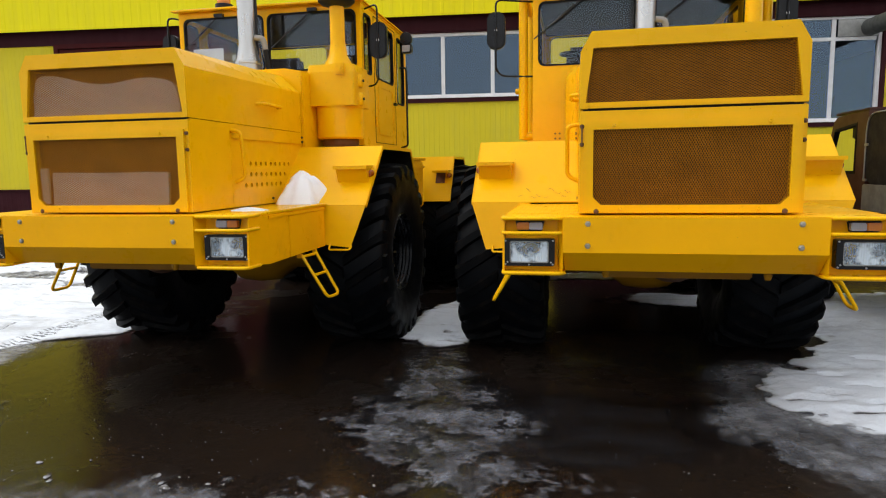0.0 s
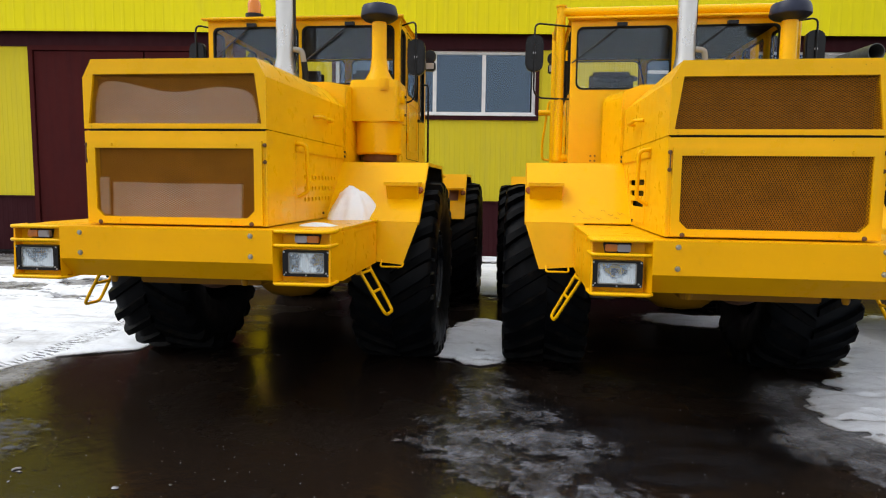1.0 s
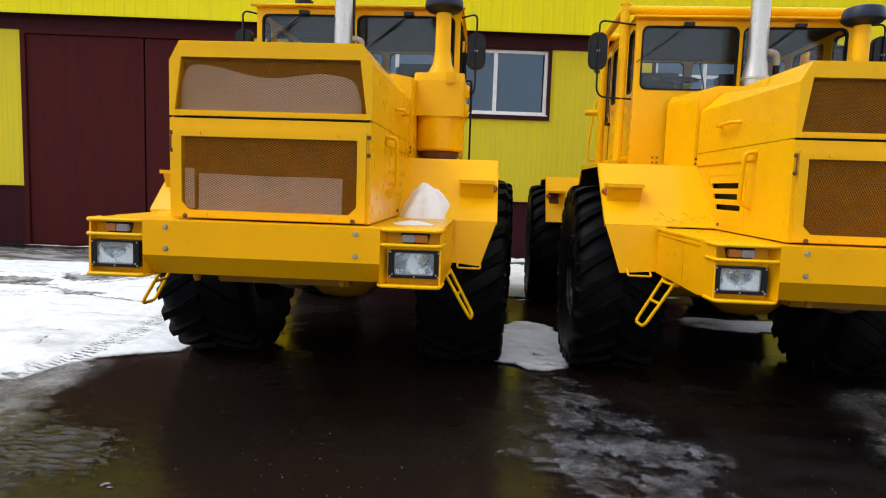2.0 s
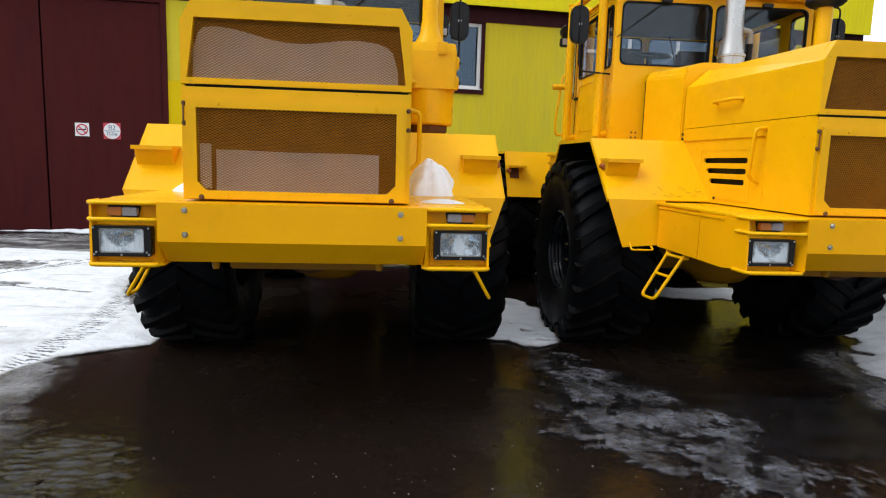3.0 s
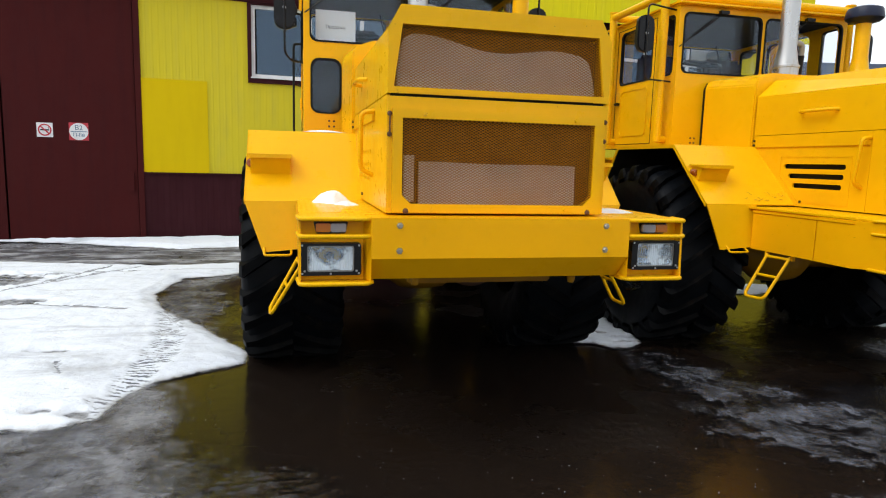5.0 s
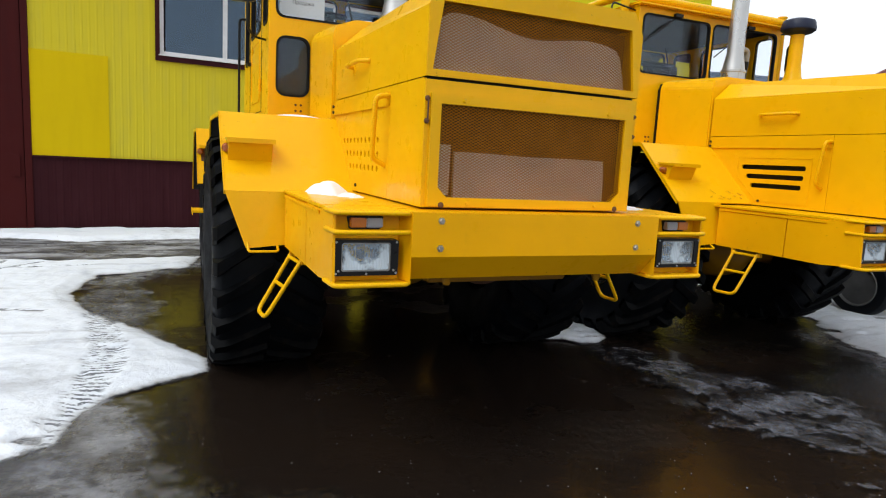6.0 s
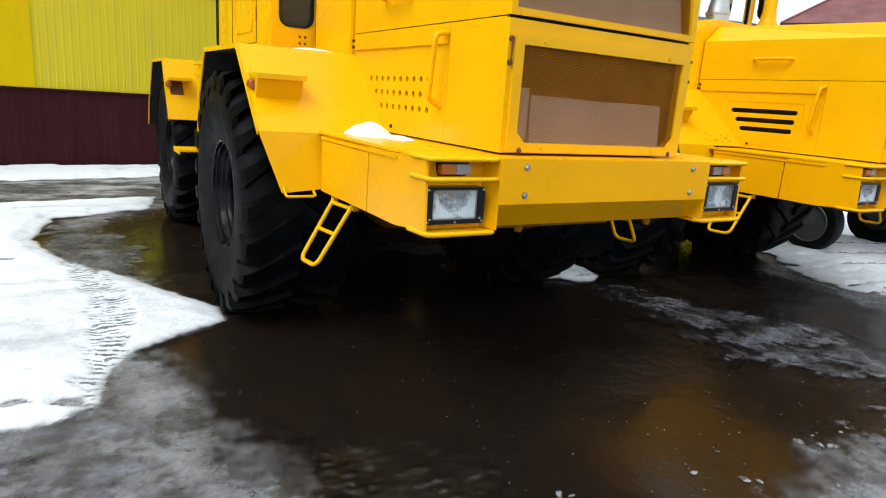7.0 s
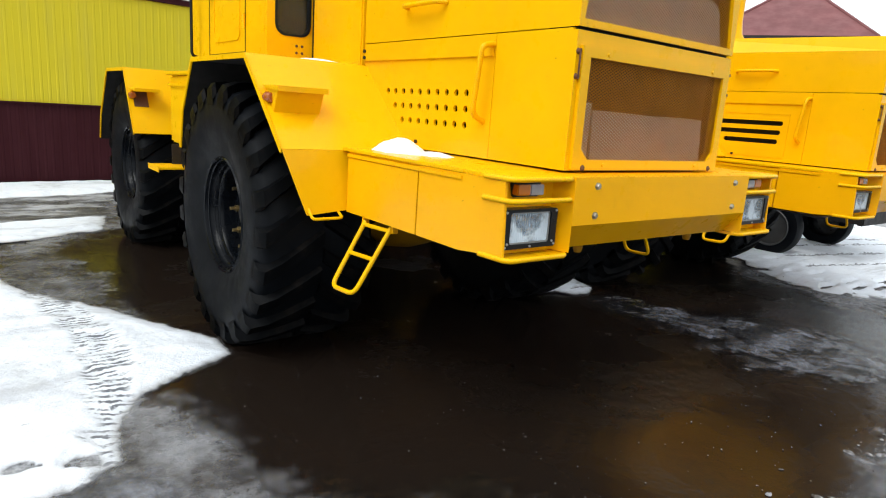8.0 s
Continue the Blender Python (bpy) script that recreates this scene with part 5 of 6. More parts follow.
def tractor(name, kind, m, label, rolls):
    t = empty(name, m)
    tagged(t, label, "tractor", "parked tractors")
    hood(t, kind)
    cowl(t, kind)
    front_end(t, kind)
    chassis(t, kind)
    for s in (-1, 1):
        wide = (1.345 if s < 0 else 1.33) if kind == "A" else (1.39 if s < 0 else 1.29)
        fender(t, s, 0, 0 if kind == "A" else 0.03, True, wide)
        reach = (1.38 if s < 0 else 1.425) if kind == "A" else (1.577 if s < 0 else 1.29)
        fender(t, s, 3.2, -0.05, False, reach)
    before = set(t.children)
    cab(t, kind)
    if kind == "B":
        # its cab sits a little off the centre line
        for ob in set(t.children) - before:
            ob.location.x = -0.05
    exhaust(t, -0.13 if kind == "A" else -0.11)
    air_cleaner(t)
    left, right, rear_left, rear_right = (-1.04, 1.07, -0.95, 1.235) if kind == "A" else (-1.205, 0.93, -1.39, 0.95)
    for (x, y), roll in zip(((left, 2.24), (right, 2.28 if kind == "A" else 2.40), (rear_left, 5.4), (rear_right, 5.3)), rolls):
        wheel(t, x, y, roll)
    if kind == "A":
        bm = bmesh.new()
        lathe(bm, [(0.0, 0.0), (0.10, 0.0), (0.10, 0.02), (0.088, 0.025), (0.088, 0.075), (0.0, 0.075)], "z", 24, (-0.57, 2.75, 3.182))
        b = part("beacon", bm, BLACK, t, "amber warning beacon on a black base", smooth=True)
        bm = bmesh.new()
        lathe(bm, [(0.0, 0.075), (0.066, 0.075), (0.064, 0.18), (0.05, 0.215), (0.0, 0.22)], "z", 24, (-0.57, 2.75, 3.182))
        part("beacon_dome", bm, AMBER, b, smooth=True)
        for s in (-1, 1):
            bm = bmesh.new()
            tube(bm, bend([(s * 0.95, 3.95, 1.82), (s * 1.03, 3.95, 1.84), (s * 1.03, 3.95, 2.70), (s * 1.02, 3.95, 2.74), (s * 0.95, 3.95, 2.74)], 0.03), 0.012, 8)
            part("grab_rail", bm, BLACK, t, "thin black grab rail beside the door", smooth=True)
        sheet_ = part("paper_notice", boxes((-0.85, -0.52, 2.598, 2.5995, 2.555, 2.80)), PAPER, t, "white sheet of paper inside the windscreen")
        words("Продажа", 0.037, sheet_, pose(-0.685, 2.597, 2.665, 90), INK)
    else:
        # lifted paint on the near fender
        rng = random.Random(5)
        for i in range(9):
            bm = bmesh.new()
            x, q = -0.62 - 0.045 * i, 0.03 + 0.035 * rng.random()
            pts = []
            for j in range(5):
                x, q = x - 0.004 - 0.012 * rng.random(), q + 0.022 * (rng.random() - 0.45)
                pts.append((x, 1.3135 + q * 1.09, 1.328 + q))
            tube(bm, pts, 0.0014, 5)
            part("paint_crack", bm, RUST, t)
        # roll bar: two posts a side, tied along and across over the roof
        LX, RX = -1.095, 1.02
        bm = bmesh.new()
        for x, foot in ((LX, -0.97), (RX, 0.87)):
            tube(bm, [(x, 2.64, 1.85), (x, 2.64, 3.292)], 0.042, 16)
            tube(bm, [(x, 2.64, 1.875), (foot, 2.66, 1.875)], 0.036, 14)
            tube(bm, [(x, 3.70, 1.85), (x, 3.70, 3.292)], 0.042, 16)
            tube(bm, [(x, 3.70, 1.875), (foot, 3.70, 1.875)], 0.036, 14)
            tube(bm, [(x, 2.61, 3.245), (x, 3.73, 3.245)], 0.038, 14)
        for y in (2.64, 3.70):
            tube(bm, [(LX - 0.03, y, 3.245), (RX + 0.03, y, 3.245)], 0.040, 14)
        bar = part("roll_bar", bm, YELLOW, t, "thick yellow roll bar round the cab", smooth=True)
        for x in (LX, RX):
            for y in (2.64, 3.70):
                bm = bmesh.new()
                lathe(bm, [(0.0, 3.29), (0.050, 3.29), (0.050, 3.305), (0.0, 3.305)], "z", 18, (x, y, 0))
                part("post_cap", bm, YELLOW, bar)
        for s, x in ((-1, LX), (1, RX)):
            bm = bmesh.new()
            tube(bm, bend([(x, 3.74, 1.90), (x + s * 0.12, 3.74, 1.90), (x + s * 0.12, 3.74, 2.10), (x + s * 0.06, 3.74, 2.55), (x, 3.74, 2.58)], 0.05), 0.013, 8)
            part("door_rail", bm, YELLOW, bar, "yellow round bar hand rail", smooth=True)
            bm = bmesh.new()
            tube(bm, [(x, 3.73, 2.43), (x + s * 0.17, 3.75, 2.43)], 0.032, 12)
            part("socket", bm, YELLOW, bar, smooth=True)
    return t


tractor("tractor", "A", pose(0, 0, 0), "repainted yellow articulated tractor with cloth behind its grilles", (0, 9, 4, 13))
tractor("tractor", "B", pose(3.525, 0.10, -0.02, 0, 0, -0.8), "repainted yellow articulated tractor with roll bar and slotted side doors", (5, 11, 2, 7))
for ob in (TYRE_OB, RIM_OB, HUB_OB, NUT_OB, *LUG_OBS):
    bpy.data.objects.remove(ob)


# ---- snow and ice ----
def inside(x, y, edge):
    """Distance into an outline, negative outside it."""
    best, odd = 1e9, False
    for (ax, ay), (bx, by) in zip(edge, edge[1:] + edge[:1]):
        dx, dy = bx - ax, by - ay
        f = max(0.0, min(1.0, ((x - ax) * dx + (y - ay) * dy) / (dx * dx + dy * dy)))
        best = min(best, math.hypot(x - ax - f * dx, y - ay - f * dy))
        if (ay > y) != (by > y) and x < ax + (y - ay) / dy * dx:
            odd = not odd
    return best if odd else -best


def field(x, y, blobs, rough, scale, seed):
    """Depth into a cover given by an outline of corners or by ellipses."""
    best = -9.0
    if len(blobs[0]) == 2:
        best = inside(x, y, blobs)
        if best < -0.5:
            return best
    else:
        for cx, cy, rx, ry, turn in blobs:
            a = radians(turn)
            dx, dy = x - cx, y - cy
            u, w = (dx * math.cos(a) + dy * math.sin(a)) / rx, (-dx * math.sin(a) + dy * math.cos(a)) / ry
            best = max(best, (1 - math.sqrt(u * u + w * w)) * min(rx, ry))
    return best + rough * noise.fractal(Vector((x * scale, y * scale, seed)), 0.7, 2.0, 5)


def snow(name, blobs, cell, high, rough, scale, material, label, seed=0.0, edge=0.25, tracks=(), holes=(), lift=0.004, ridge=0.0):
    """A low cover over the ground where the field is positive. tracks: lines pressed by tyres; holes: footprints."""
    reach = [0.0 if len(b) == 2 else max(b[2], b[3]) for b in blobs]
    x0, x1 = min(b[0] - r for b, r in zip(blobs, reach)) - 0.3, max(b[0] + r for b, r in zip(blobs, reach)) + 0.3
    y0, y1 = min(b[1] - r for b, r in zip(blobs, reach)) - 0.3, max(b[1] + r for b, r in zip(blobs, reach)) + 0.3
    nx, ny = int((x1 - x0) / cell), int((y1 - y0) / cell)
    f, verts, faces, index, depth, wear = {}, [], [], {}, [], []
    for i in range(nx + 1):
        for j in range(ny + 1):
            x, y = x0 + i * cell, y0 + j * cell
            q = field(x, y, blobs, rough, scale, seed)
            for hx, hy, hr, hs, *low in holes:
                q = min(q, max(low[0] if low else 0.054, (math.hypot((x - hx) / hr, (y - hy) / hs) - 1 + 0.5 * noise.noise(Vector((x * 9, y * 9, 2.0)))) * 0.42))
            f[i, j] = q

    def vert(i, j):
        if (i, j) not in index:
            x, y, q = x0 + i * cell, y0 + j * cell, f[i, j]
            z, rub = lift, 0.0
            if q > 0:
                z = lift + high * min(1, q / edge) ** 1.3 + (0.012 if high > 0.005 else 0.0) * noise.noise(Vector((x * 6, y * 6, 3.0))) * min(1, q / edge)
                if ridge:
                    z += ridge * min(1, q / edge) * max(-0.3, noise.fractal(Vector((x * 8, y * 22, seed)), 0.75, 2.0, 3))
                for ax, ay, bx, by, half in tracks:
                    dx, dy = bx - ax, by - ay
                    ln = math.hypot(dx, dy)
                    along = ((x - ax) * dx + (y - ay) * dy) / ln
                    d = abs((x - ax) * dy - (y - ay) * dx) / ln
                    d += half * 0.7 * noise.noise(Vector((x * 7, y * 7, 4.0)))
                    if d < half and 0 < along < ln:
                        press = min(1.0, (1 - d / half) * 3)
                        z -= 0.012 * press
                        rub = max(rub, press * (2.0 if half < 0.05 else 1.0))
                z = max(z, lift - 0.001)
            index[i, j] = len(verts)
            verts.append((x, y, z))
            depth.append(q)
            wear.append(rub)
        return index[i, j]
    for i in range(nx):
        for j in range(ny):
            if max(f[i, j], f[i + 1, j], f[i, j + 1], f[i + 1, j + 1]) > 0:
                faces.append((vert(i, j), vert(i + 1, j), vert(i + 1, j + 1), vert(i, j + 1)))
    me = bpy.data.meshes.new(name)
    me.from_pydata(verts, [], faces)
    me.polygons.foreach_set("use_smooth", [True] * len(faces))
    for key, values in (("depth", depth), ("wear", wear)):
        me.attributes.new(key, "FLOAT", "POINT").data.foreach_set("value", values)
    me.materials.append(material)
    return tagged(new(name, me), label, "snow" if "snow" in name else "mud" if "mud" in name else "ice", kind="stuff")


SNOW_EDGE = [(-11, 1.6), (-6, 0.5), (-4.2, 0.70), (-2.7, 0.80), (-2.32, 0.82), (-2.12, 0.95), (-2.04, 1.36), (-1.93, 1.56), (-1.70, 1.70), (-1.34, 1.88), (-1.38, 2.30), (-1.72, 2.92), (-2.1, 3.55), (-2.4, 4.1),
             (-2.5, 4.6), (-2.35, 5.5), (-1.38, 5.95), (-1.2, 6.9), (-2.9, 6.6), (-5.0, 7.1), (-11, 6.6)]
snow("snow_field", SNOW_EDGE, 0.025, 0.045, 0.040, 2.2, SNOW,
     "trodden white snow on the wet yard with tyre tracks", 1.0, 0.22,
     ((-2.16, 0.85, -2.09, 1.75, 0.13), (-2.09, 1.75, -2.06, 2.6, 0.13), (-2.06, 2.6, -2.26, 3.9, 0.13),
      (-2.66, 3.74, -3.40, 3.96, 0.045), (-3.46, 6.45, -3.95, 5.2, 0.04), (-3.1, 6.35, -4.2, 4.75, 0.04), (-3.40, 3.96, -4.5, 4.5, 0.04), (-2.5, 6.1, -6.5, 5.4, 0.035), (-4.2, 4.1, -8.0, 3.6, 0.03),
      (-2.62, 1.75, -2.75, 2.05, 0.02), (-3.2, 1.2, -4.6, 1.9, 0.03)),
     ((-2.52, 1.09, 0.065, 0.050), (-2.30, 1.04, 0.072, 0.052), (-2.88, 2.36, 0.15, 0.06), (-2.26, 4.08, 0.16, 0.22), (-3.82, 4.25, 0.22, 0.16), (-4.52, 5.52, 0.40, 0.35), (-4.9, 4.7, 0.4, 0.12),
      (-3.9, 2.0, 0.16, 0.06), (-4.6, 3.0, 0.35, 0.05), (-5.4, 5.0, 0.5, 0.3), (-3.3, 3.1, 0.08, 0.03)))
# reaches past the slush: its outer strip paints in reflected haze
snow("slush_film", [(-11, 1.9), (-6, 1.2), (-2.2, 2.3), (-1.62, 1.68), (-1.56, 1.2), (-1.52, 0.72), (-1.38, 0.2), (-1.20, -0.3), (-0.95, -0.9), (-1.3, -1.5), (-2.2, -1.8), (-5, -1.6), (-11, -0.8)], 0.05, 0.0, 0.14, 1.4, FILM,
     "grey-brown melt water and slush round the snow, widened as painted sheen", 41.0, 0.25, lift=0.0018)
snow("slush_film", [(-12, 6.0), (-2.6, 5.9), (-2.5, 3.2), (-2.05, 3.2), (-1.85, 4.2), (-1.7, 5.4), (-0.8, 6.0), (-0.6, 7.0), (0.4, 9.6), (-12, 8.9)], 0.06, 0.0, 0.14, 1.4, FILM,
     "grey film of melt water and slush behind the snow", 43.0, 0.25, lift=0.0018)
snow("slush_film", [(-2.7, 3.0), (-1.95, 2.55), (-1.55, 2.75), (-1.62, 3.6), (-1.72, 4.5), (-1.9, 5.4), (-2.6, 5.4)], 0.04, 0.0, 0.16, 2.0, FILM,
     "grey film of slush along the rim of the puddle", 67.0, 0.25, lift=0.0026)
snow("slush_film", [(3.75, 1.75), (4.9, 2.2), (9, 3.0), (9, -0.6), (5.6, -0.9), (4.0, -0.35), (3.55, 0.5)], 0.05, 0.0, 0.14, 1.4, FILM,
     "grey film of melt water and slush beside the tractor", 44.0, 0.25, lift=0.0018)
snow("mud_film", [(-1.95, 0.78), (-1.45, 0.55), (-0.85, 0.32), (-0.58, -0.05), (-0.50, -0.45), (-0.9, -0.85), (-1.5, -0.9), (-1.72, 0.0)], 0.011, 0.0, 0.12, 1.8, MUD,
     "thin wet rutted mud on the asphalt", 51.0, 0.25, lift=0.0045, ridge=0.016)
snow("slush_film", [(1.55, 1.75), (2.1, 1.85), (2.5, 1.1), (3.2, 1.0), (4.3, 1.1), (4.3, 0.2), (3.3, -0.35), (2.3, -0.75), (1.75, -0.4), (1.22, 0.08), (1.42, 0.7)], 0.04, 0.0, 0.12, 1.8, MELT,
     "thin glossy film of grey melt water between the tractors", 61.0, 0.25, lift=0.0016)
snow("slush_film", [(-0.35, -1.15), (0.1, -0.72), (0.7, -0.58), (1.3, -0.66), (1.8, -0.55), (2.6, -1.1), (1.4, -1.9), (-0.3, -1.9)], 0.04, 0.0, 0.12, 1.8, FILM,
     "thin grey film of slush on the asphalt", 63.0, 0.25, lift=0.0016)
snow("mud_film", [(2.35, 2.75), (4.3, 2.75), (4.15, 1.15), (2.45, 1.15)], 0.018, 0.0, 0.12, 1.8, MUD,
     "thin wet rutted mud before the slotted tractor", 65.0, 0.25, lift=0.0020, ridge=0.010)
snow("snow_bank", [(-9, 9.1), (-5.5, 9.25), (-4.2, 8.7), (-2.9, 8.15), (-1.2, 8.55), (1.2, 9.4), (3.5, 10.0), (3.5, 10.3), (-9, 9.25)], 0.05, 0.08, 0.10, 1.2, SNOW, "low bank of snow along the workshop wall", 6.0)
snow("snow_patch", [(1.74, 2.95, 0.44, 0.95, 0), (1.72, 2.3, 0.42, 0.46, 0), (1.74, 7.3, 0.75, 2.1, 0)], 0.025, 0.030, 0.11, 3.4, SNOW, "strips of snow between the two tractors", 9.0, 0.12,
     (), ((1.78, 2.35, 0.05, 0.06), (1.86, 2.20, 0.05, 0.03), (1.72, 2.60, 0.06, 0.04), (1.84, 2.02, 0.08, 0.03)))
snow("snow_side", [(4.16, 1.20), (4.10, 0.86), (4.32, 0.54), (4.7, 0.36), (6.2, 0.20), (10.5, 1.2), (11, 5.2), (5.6, 4.8), (4.95, 2.5), (4.76, 2.08), (4.52, 1.68), (4.26, 1.38)], 0.03, 0.04, 0.17, 2.6, SNOW,
     "trodden snow beside the slotted tractor", 12.0, 0.3,
     ((6.0, 2.9, 8.6, 1.9, 0.045), (6.2, 2.3, 8.8, 1.5, 0.04), (5.6, 1.9, 8.0, 1.2, 0.045), (6.4, 3.4, 9.6, 2.6, 0.04), (5.2, 1.5, 7.4, 0.8, 0.03)),
     ((4.75, 0.74, 0.16, 0.035, -0.02), (4.45, 0.92, 0.12, 0.03, -0.02), (4.30, 0.70, 0.09, 0.03, -0.02), (4.62, 1.05, 0.10, 0.025, 0.02), (5.05, 0.62, 0.18, 0.04, -0.02), (4.95, 0.90, 0.12, 0.02, 0.0),
      (5.4, 0.72, 0.16, 0.035, 0.0), (5.0, 1.25, 0.13, 0.02, 0.03), (5.3, 1.9, 0.14, 0.03, 0.03), (4.78, 1.45, 0.07, 0.02, 0.03), (5.15, 0.45, 0.2, 0.05, -0.02)))
snow("snow_under", [(4.6, 4.2, 1.3, 0.42, 0), (0.6, 6.2, 1.4, 0.4, 0), (3.2, 5.8, 0.9, 0.32, 10)], 0.06, 0.03, 0.14, 1.6, SNOW, "thin snow left behind the front wheels", 15.0)
snow("ice_patch", [(1.55, 1.85), (2.05, 1.85), (2.35, 1.1), (2.70, 0.6), (2.85, 0.2), (2.7, -0.15), (3.25, -0.38), (3.3, -0.6), (2.4, -0.75), (1.9, -0.8), (1.95, -0.45), (1.6, -0.3), (1.25, 0.1), (1.45, 0.7)],
     0.02, 0.010, 0.06, 2.8, SLUSH, "broken grey ice and slush on the wet asphalt", 21.0, 0.12)
snow("ice_edge", [(-1.95, 1.0), (-1.85, 0.5), (-1.66, 0.1), (-1.45, -0.3), (-1.15, -0.8), (-1.2, -1.2), (-2.2, -1.6), (-5, -1.0), (-5, 1.1), (-2.4, 1.2)], 0.025, 0.010, 0.14, 2.6, SLUSH,
     "thin grey slush at the edge of the snow", 24.0, 0.12)
snow("ice_bits", [(-2.55, 3.2), (-2.0, 3.0), (-1.65, 3.3), (-1.6, 4.2), (-1.9, 4.9), (-2.6, 5.0)], 0.03, 0.010, 0.12, 2.4, SLUSH, "grey slush in the puddle behind the snow", 57.0, 0.12)
snow("ice_sheet", [(-12, 6.2), (-5.0, 6.7), (-2.6, 6.3), (-1.2, 6.6), (-0.9, 7.6), (-0.6, 8.9), (-12, 8.3)], 0.06, 0.02, 0.14, 1.3, RUTS, "grey frozen slush with old ruts on the yard before the gate", 33.0, 0.12)
snow("ice_right", [(4.2, 1.75), (3.85, 1.3), (3.85, 0.6), (3.7, -0.1), (4.3, -0.4), (6.5, -0.3), (6.5, 0.6), (4.3, 0.7)], 0.03, 0.012, 0.16, 2.4, SLUSH, "thin grey slush beside the slotted tractor", 27.0, 0.12)
snow("ice_crumbs", [(0.75, -0.78), (1.3, -0.68), (1.95, -0.52), (2.2, -1.15), (1.2, -1.25), (0.7, -1.05)], 0.02, 0.012, 0.20, 4.0, SLUSH, "scattered crumbs of grey ice", 30.0, 0.10)

# frozen clods of slush
rng = random.Random(31)
verts, faces = [], []
spots = [(0.06, -0.63, 0.022), (0.23, -0.76, 0.030), (0.28, -0.80, 0.020), (0.80, -0.67, 0.030), (0.92, -0.77, 0.035), (0.87, -0.73, 0.020), (-0.60, -0.50, 0.026), (-0.56, -0.53, 0.016)]
while len(spots) < 110:
    x, y = rng.uniform(-1.9, 2.6), rng.uniform(-1.3, 0.2)
    if noise.noise(Vector((x * 1.7, y * 1.7, 19.0))) + 0.9 * (-0.45 - y) > rng.uniform(0.0, 0.9):
        spots.append((x, y, 0.005 + 0.016 * rng.random() ** 3))
for x, y, r in spots:
    k0, turn, seed = len(verts), rng.uniform(0, 6.3), rng.uniform(0, 50)
    for j, (rr, zz) in enumerate(((1.0, 0.0), (0.80, 0.16), (0.42, 0.24))):
        for i in range(11):
            a = 2 * math.pi * i / 11
            q = r * rr * (1 + 0.55 * noise.noise(Vector((math.cos(a) * 1.3, math.sin(a) * 1.3, seed))))
            u, w = q * math.cos(a), 0.55 * q * math.sin(a)
            verts.append((x + u * math.cos(turn) - w * math.sin(turn), y + u * math.sin(turn) + w * math.cos(turn), 0.003 + r * zz * (0.7 + 0.6 * rng.random())))
    for j in (0, 1):
        for i in range(11):
            m = (i + 1) % 11
            faces.append((k0 + j * 11 + i, k0 + j * 11 + m, k0 + j * 11 + 11 + m, k0 + j * 11 + 11 + i))
    faces.append(tuple(range(k0 + 22, k0 + 33)))
me = bpy.data.meshes.new("ice_clods")
me.from_pydata(verts, [], faces)
me.polygons.foreach_set("use_smooth", [True] * len(faces))
me.materials.append(GRAIN)
tagged(new("ice_clods", me), "small frozen clods of grey slush on the asphalt", "ice", kind="stuff")

# loose grains of ice and grit
rng = random.Random(77)
verts, faces = [], []
while len(verts) < 6 * 1900:
    x, y = rng.uniform(-2.6, 5.2), rng.uniform(-1.9, 2.0)
    if noise.fractal(Vector((x * 1.3, y * 1.3, 8.0)), 0.7, 2.0, 3) + 0.35 * (0.4 - y) < rng.uniform(-0.5, 0.7):
        continue
    r = 0.0014 + 0.0046 * rng.random() ** 3.5
    k0 = len(verts)
    for dx, dy, dz in ((1, 0, 0), (-0.8, 0.2, 0), (0.1, 1, 0), (0, -0.9, 0.1), (0, 0.1, 0.8), (0, 0, -0.5)):
        verts.append((x + r * (dx + 0.5 * rng.random()), y + r * (dy + 0.5 * rng.random()), 0.004 + r * dz))
    for a, b in ((0, 2), (2, 1), (1, 3), (3, 0)):
        faces += [(k0 + a, k0 + b, k0 + 4), (k0 + b, k0 + a, k0 + 5)]
me = bpy.data.meshes.new("ice_grains")
me.from_pydata(verts, [], faces)
me.materials.append(GRAIN)
tagged(new("ice_grains", me), "loose grains of ice and grit on the asphalt", "grit", kind="stuff")


def heap(name, x, y, z, rx, ry, h, seed, label):
    """A small pile of old snow."""
    bm = bmesh.new()
    rings = []
    n, m = 44, 18
    for j in range(m + 1):
        f = j / m
        row = []
        for i in range(n):
            a = 2 * math.pi * i / n
            r = (1 - f) * (1 + 0.45 * noise.noise(Vector((math.cos(a) * 1.6, math.sin(a) * 1.6, seed))))
            px, py = r * math.cos(a), r * math.sin(a)
            zz = h * max(0.0, 1 - (1 - f) ** 1.8) * (1 + 0.14 * noise.fractal(Vector((px * 1.4, py * 1.4, seed + 5)), 0.9, 2.0, 3))
            lump = 0.035 * noise.fractal(Vector((px * 3.2, py * 3.2, seed + 9 + f)), 0.8, 2.0, 4)
            zz = max(0.002, zz + 0.06 * h * noise.fractal(Vector((px * 4.5, py * 4.5, seed + 21)), 0.7, 2.0, 3) * min(1, 3 * f))
            row.append(bm.verts.new((x + rx * (px + lump), y + ry * (py + lump * 0.7), z + (zz if j else 0))))
        rings.append(row)
    for p, q in zip(rings, rings[1:]):
        for i in range(n):
            bm.faces.new((p[i], p[(i + 1) % n], q[(i + 1) % n], q[i]))
    bm.faces.new(rings[0])
    bmesh.ops.remove_doubles(bm, verts=bm.verts, dist=0.002)
    return tagged(part(name, bm, HEAP, smooth=True), label, "snow")


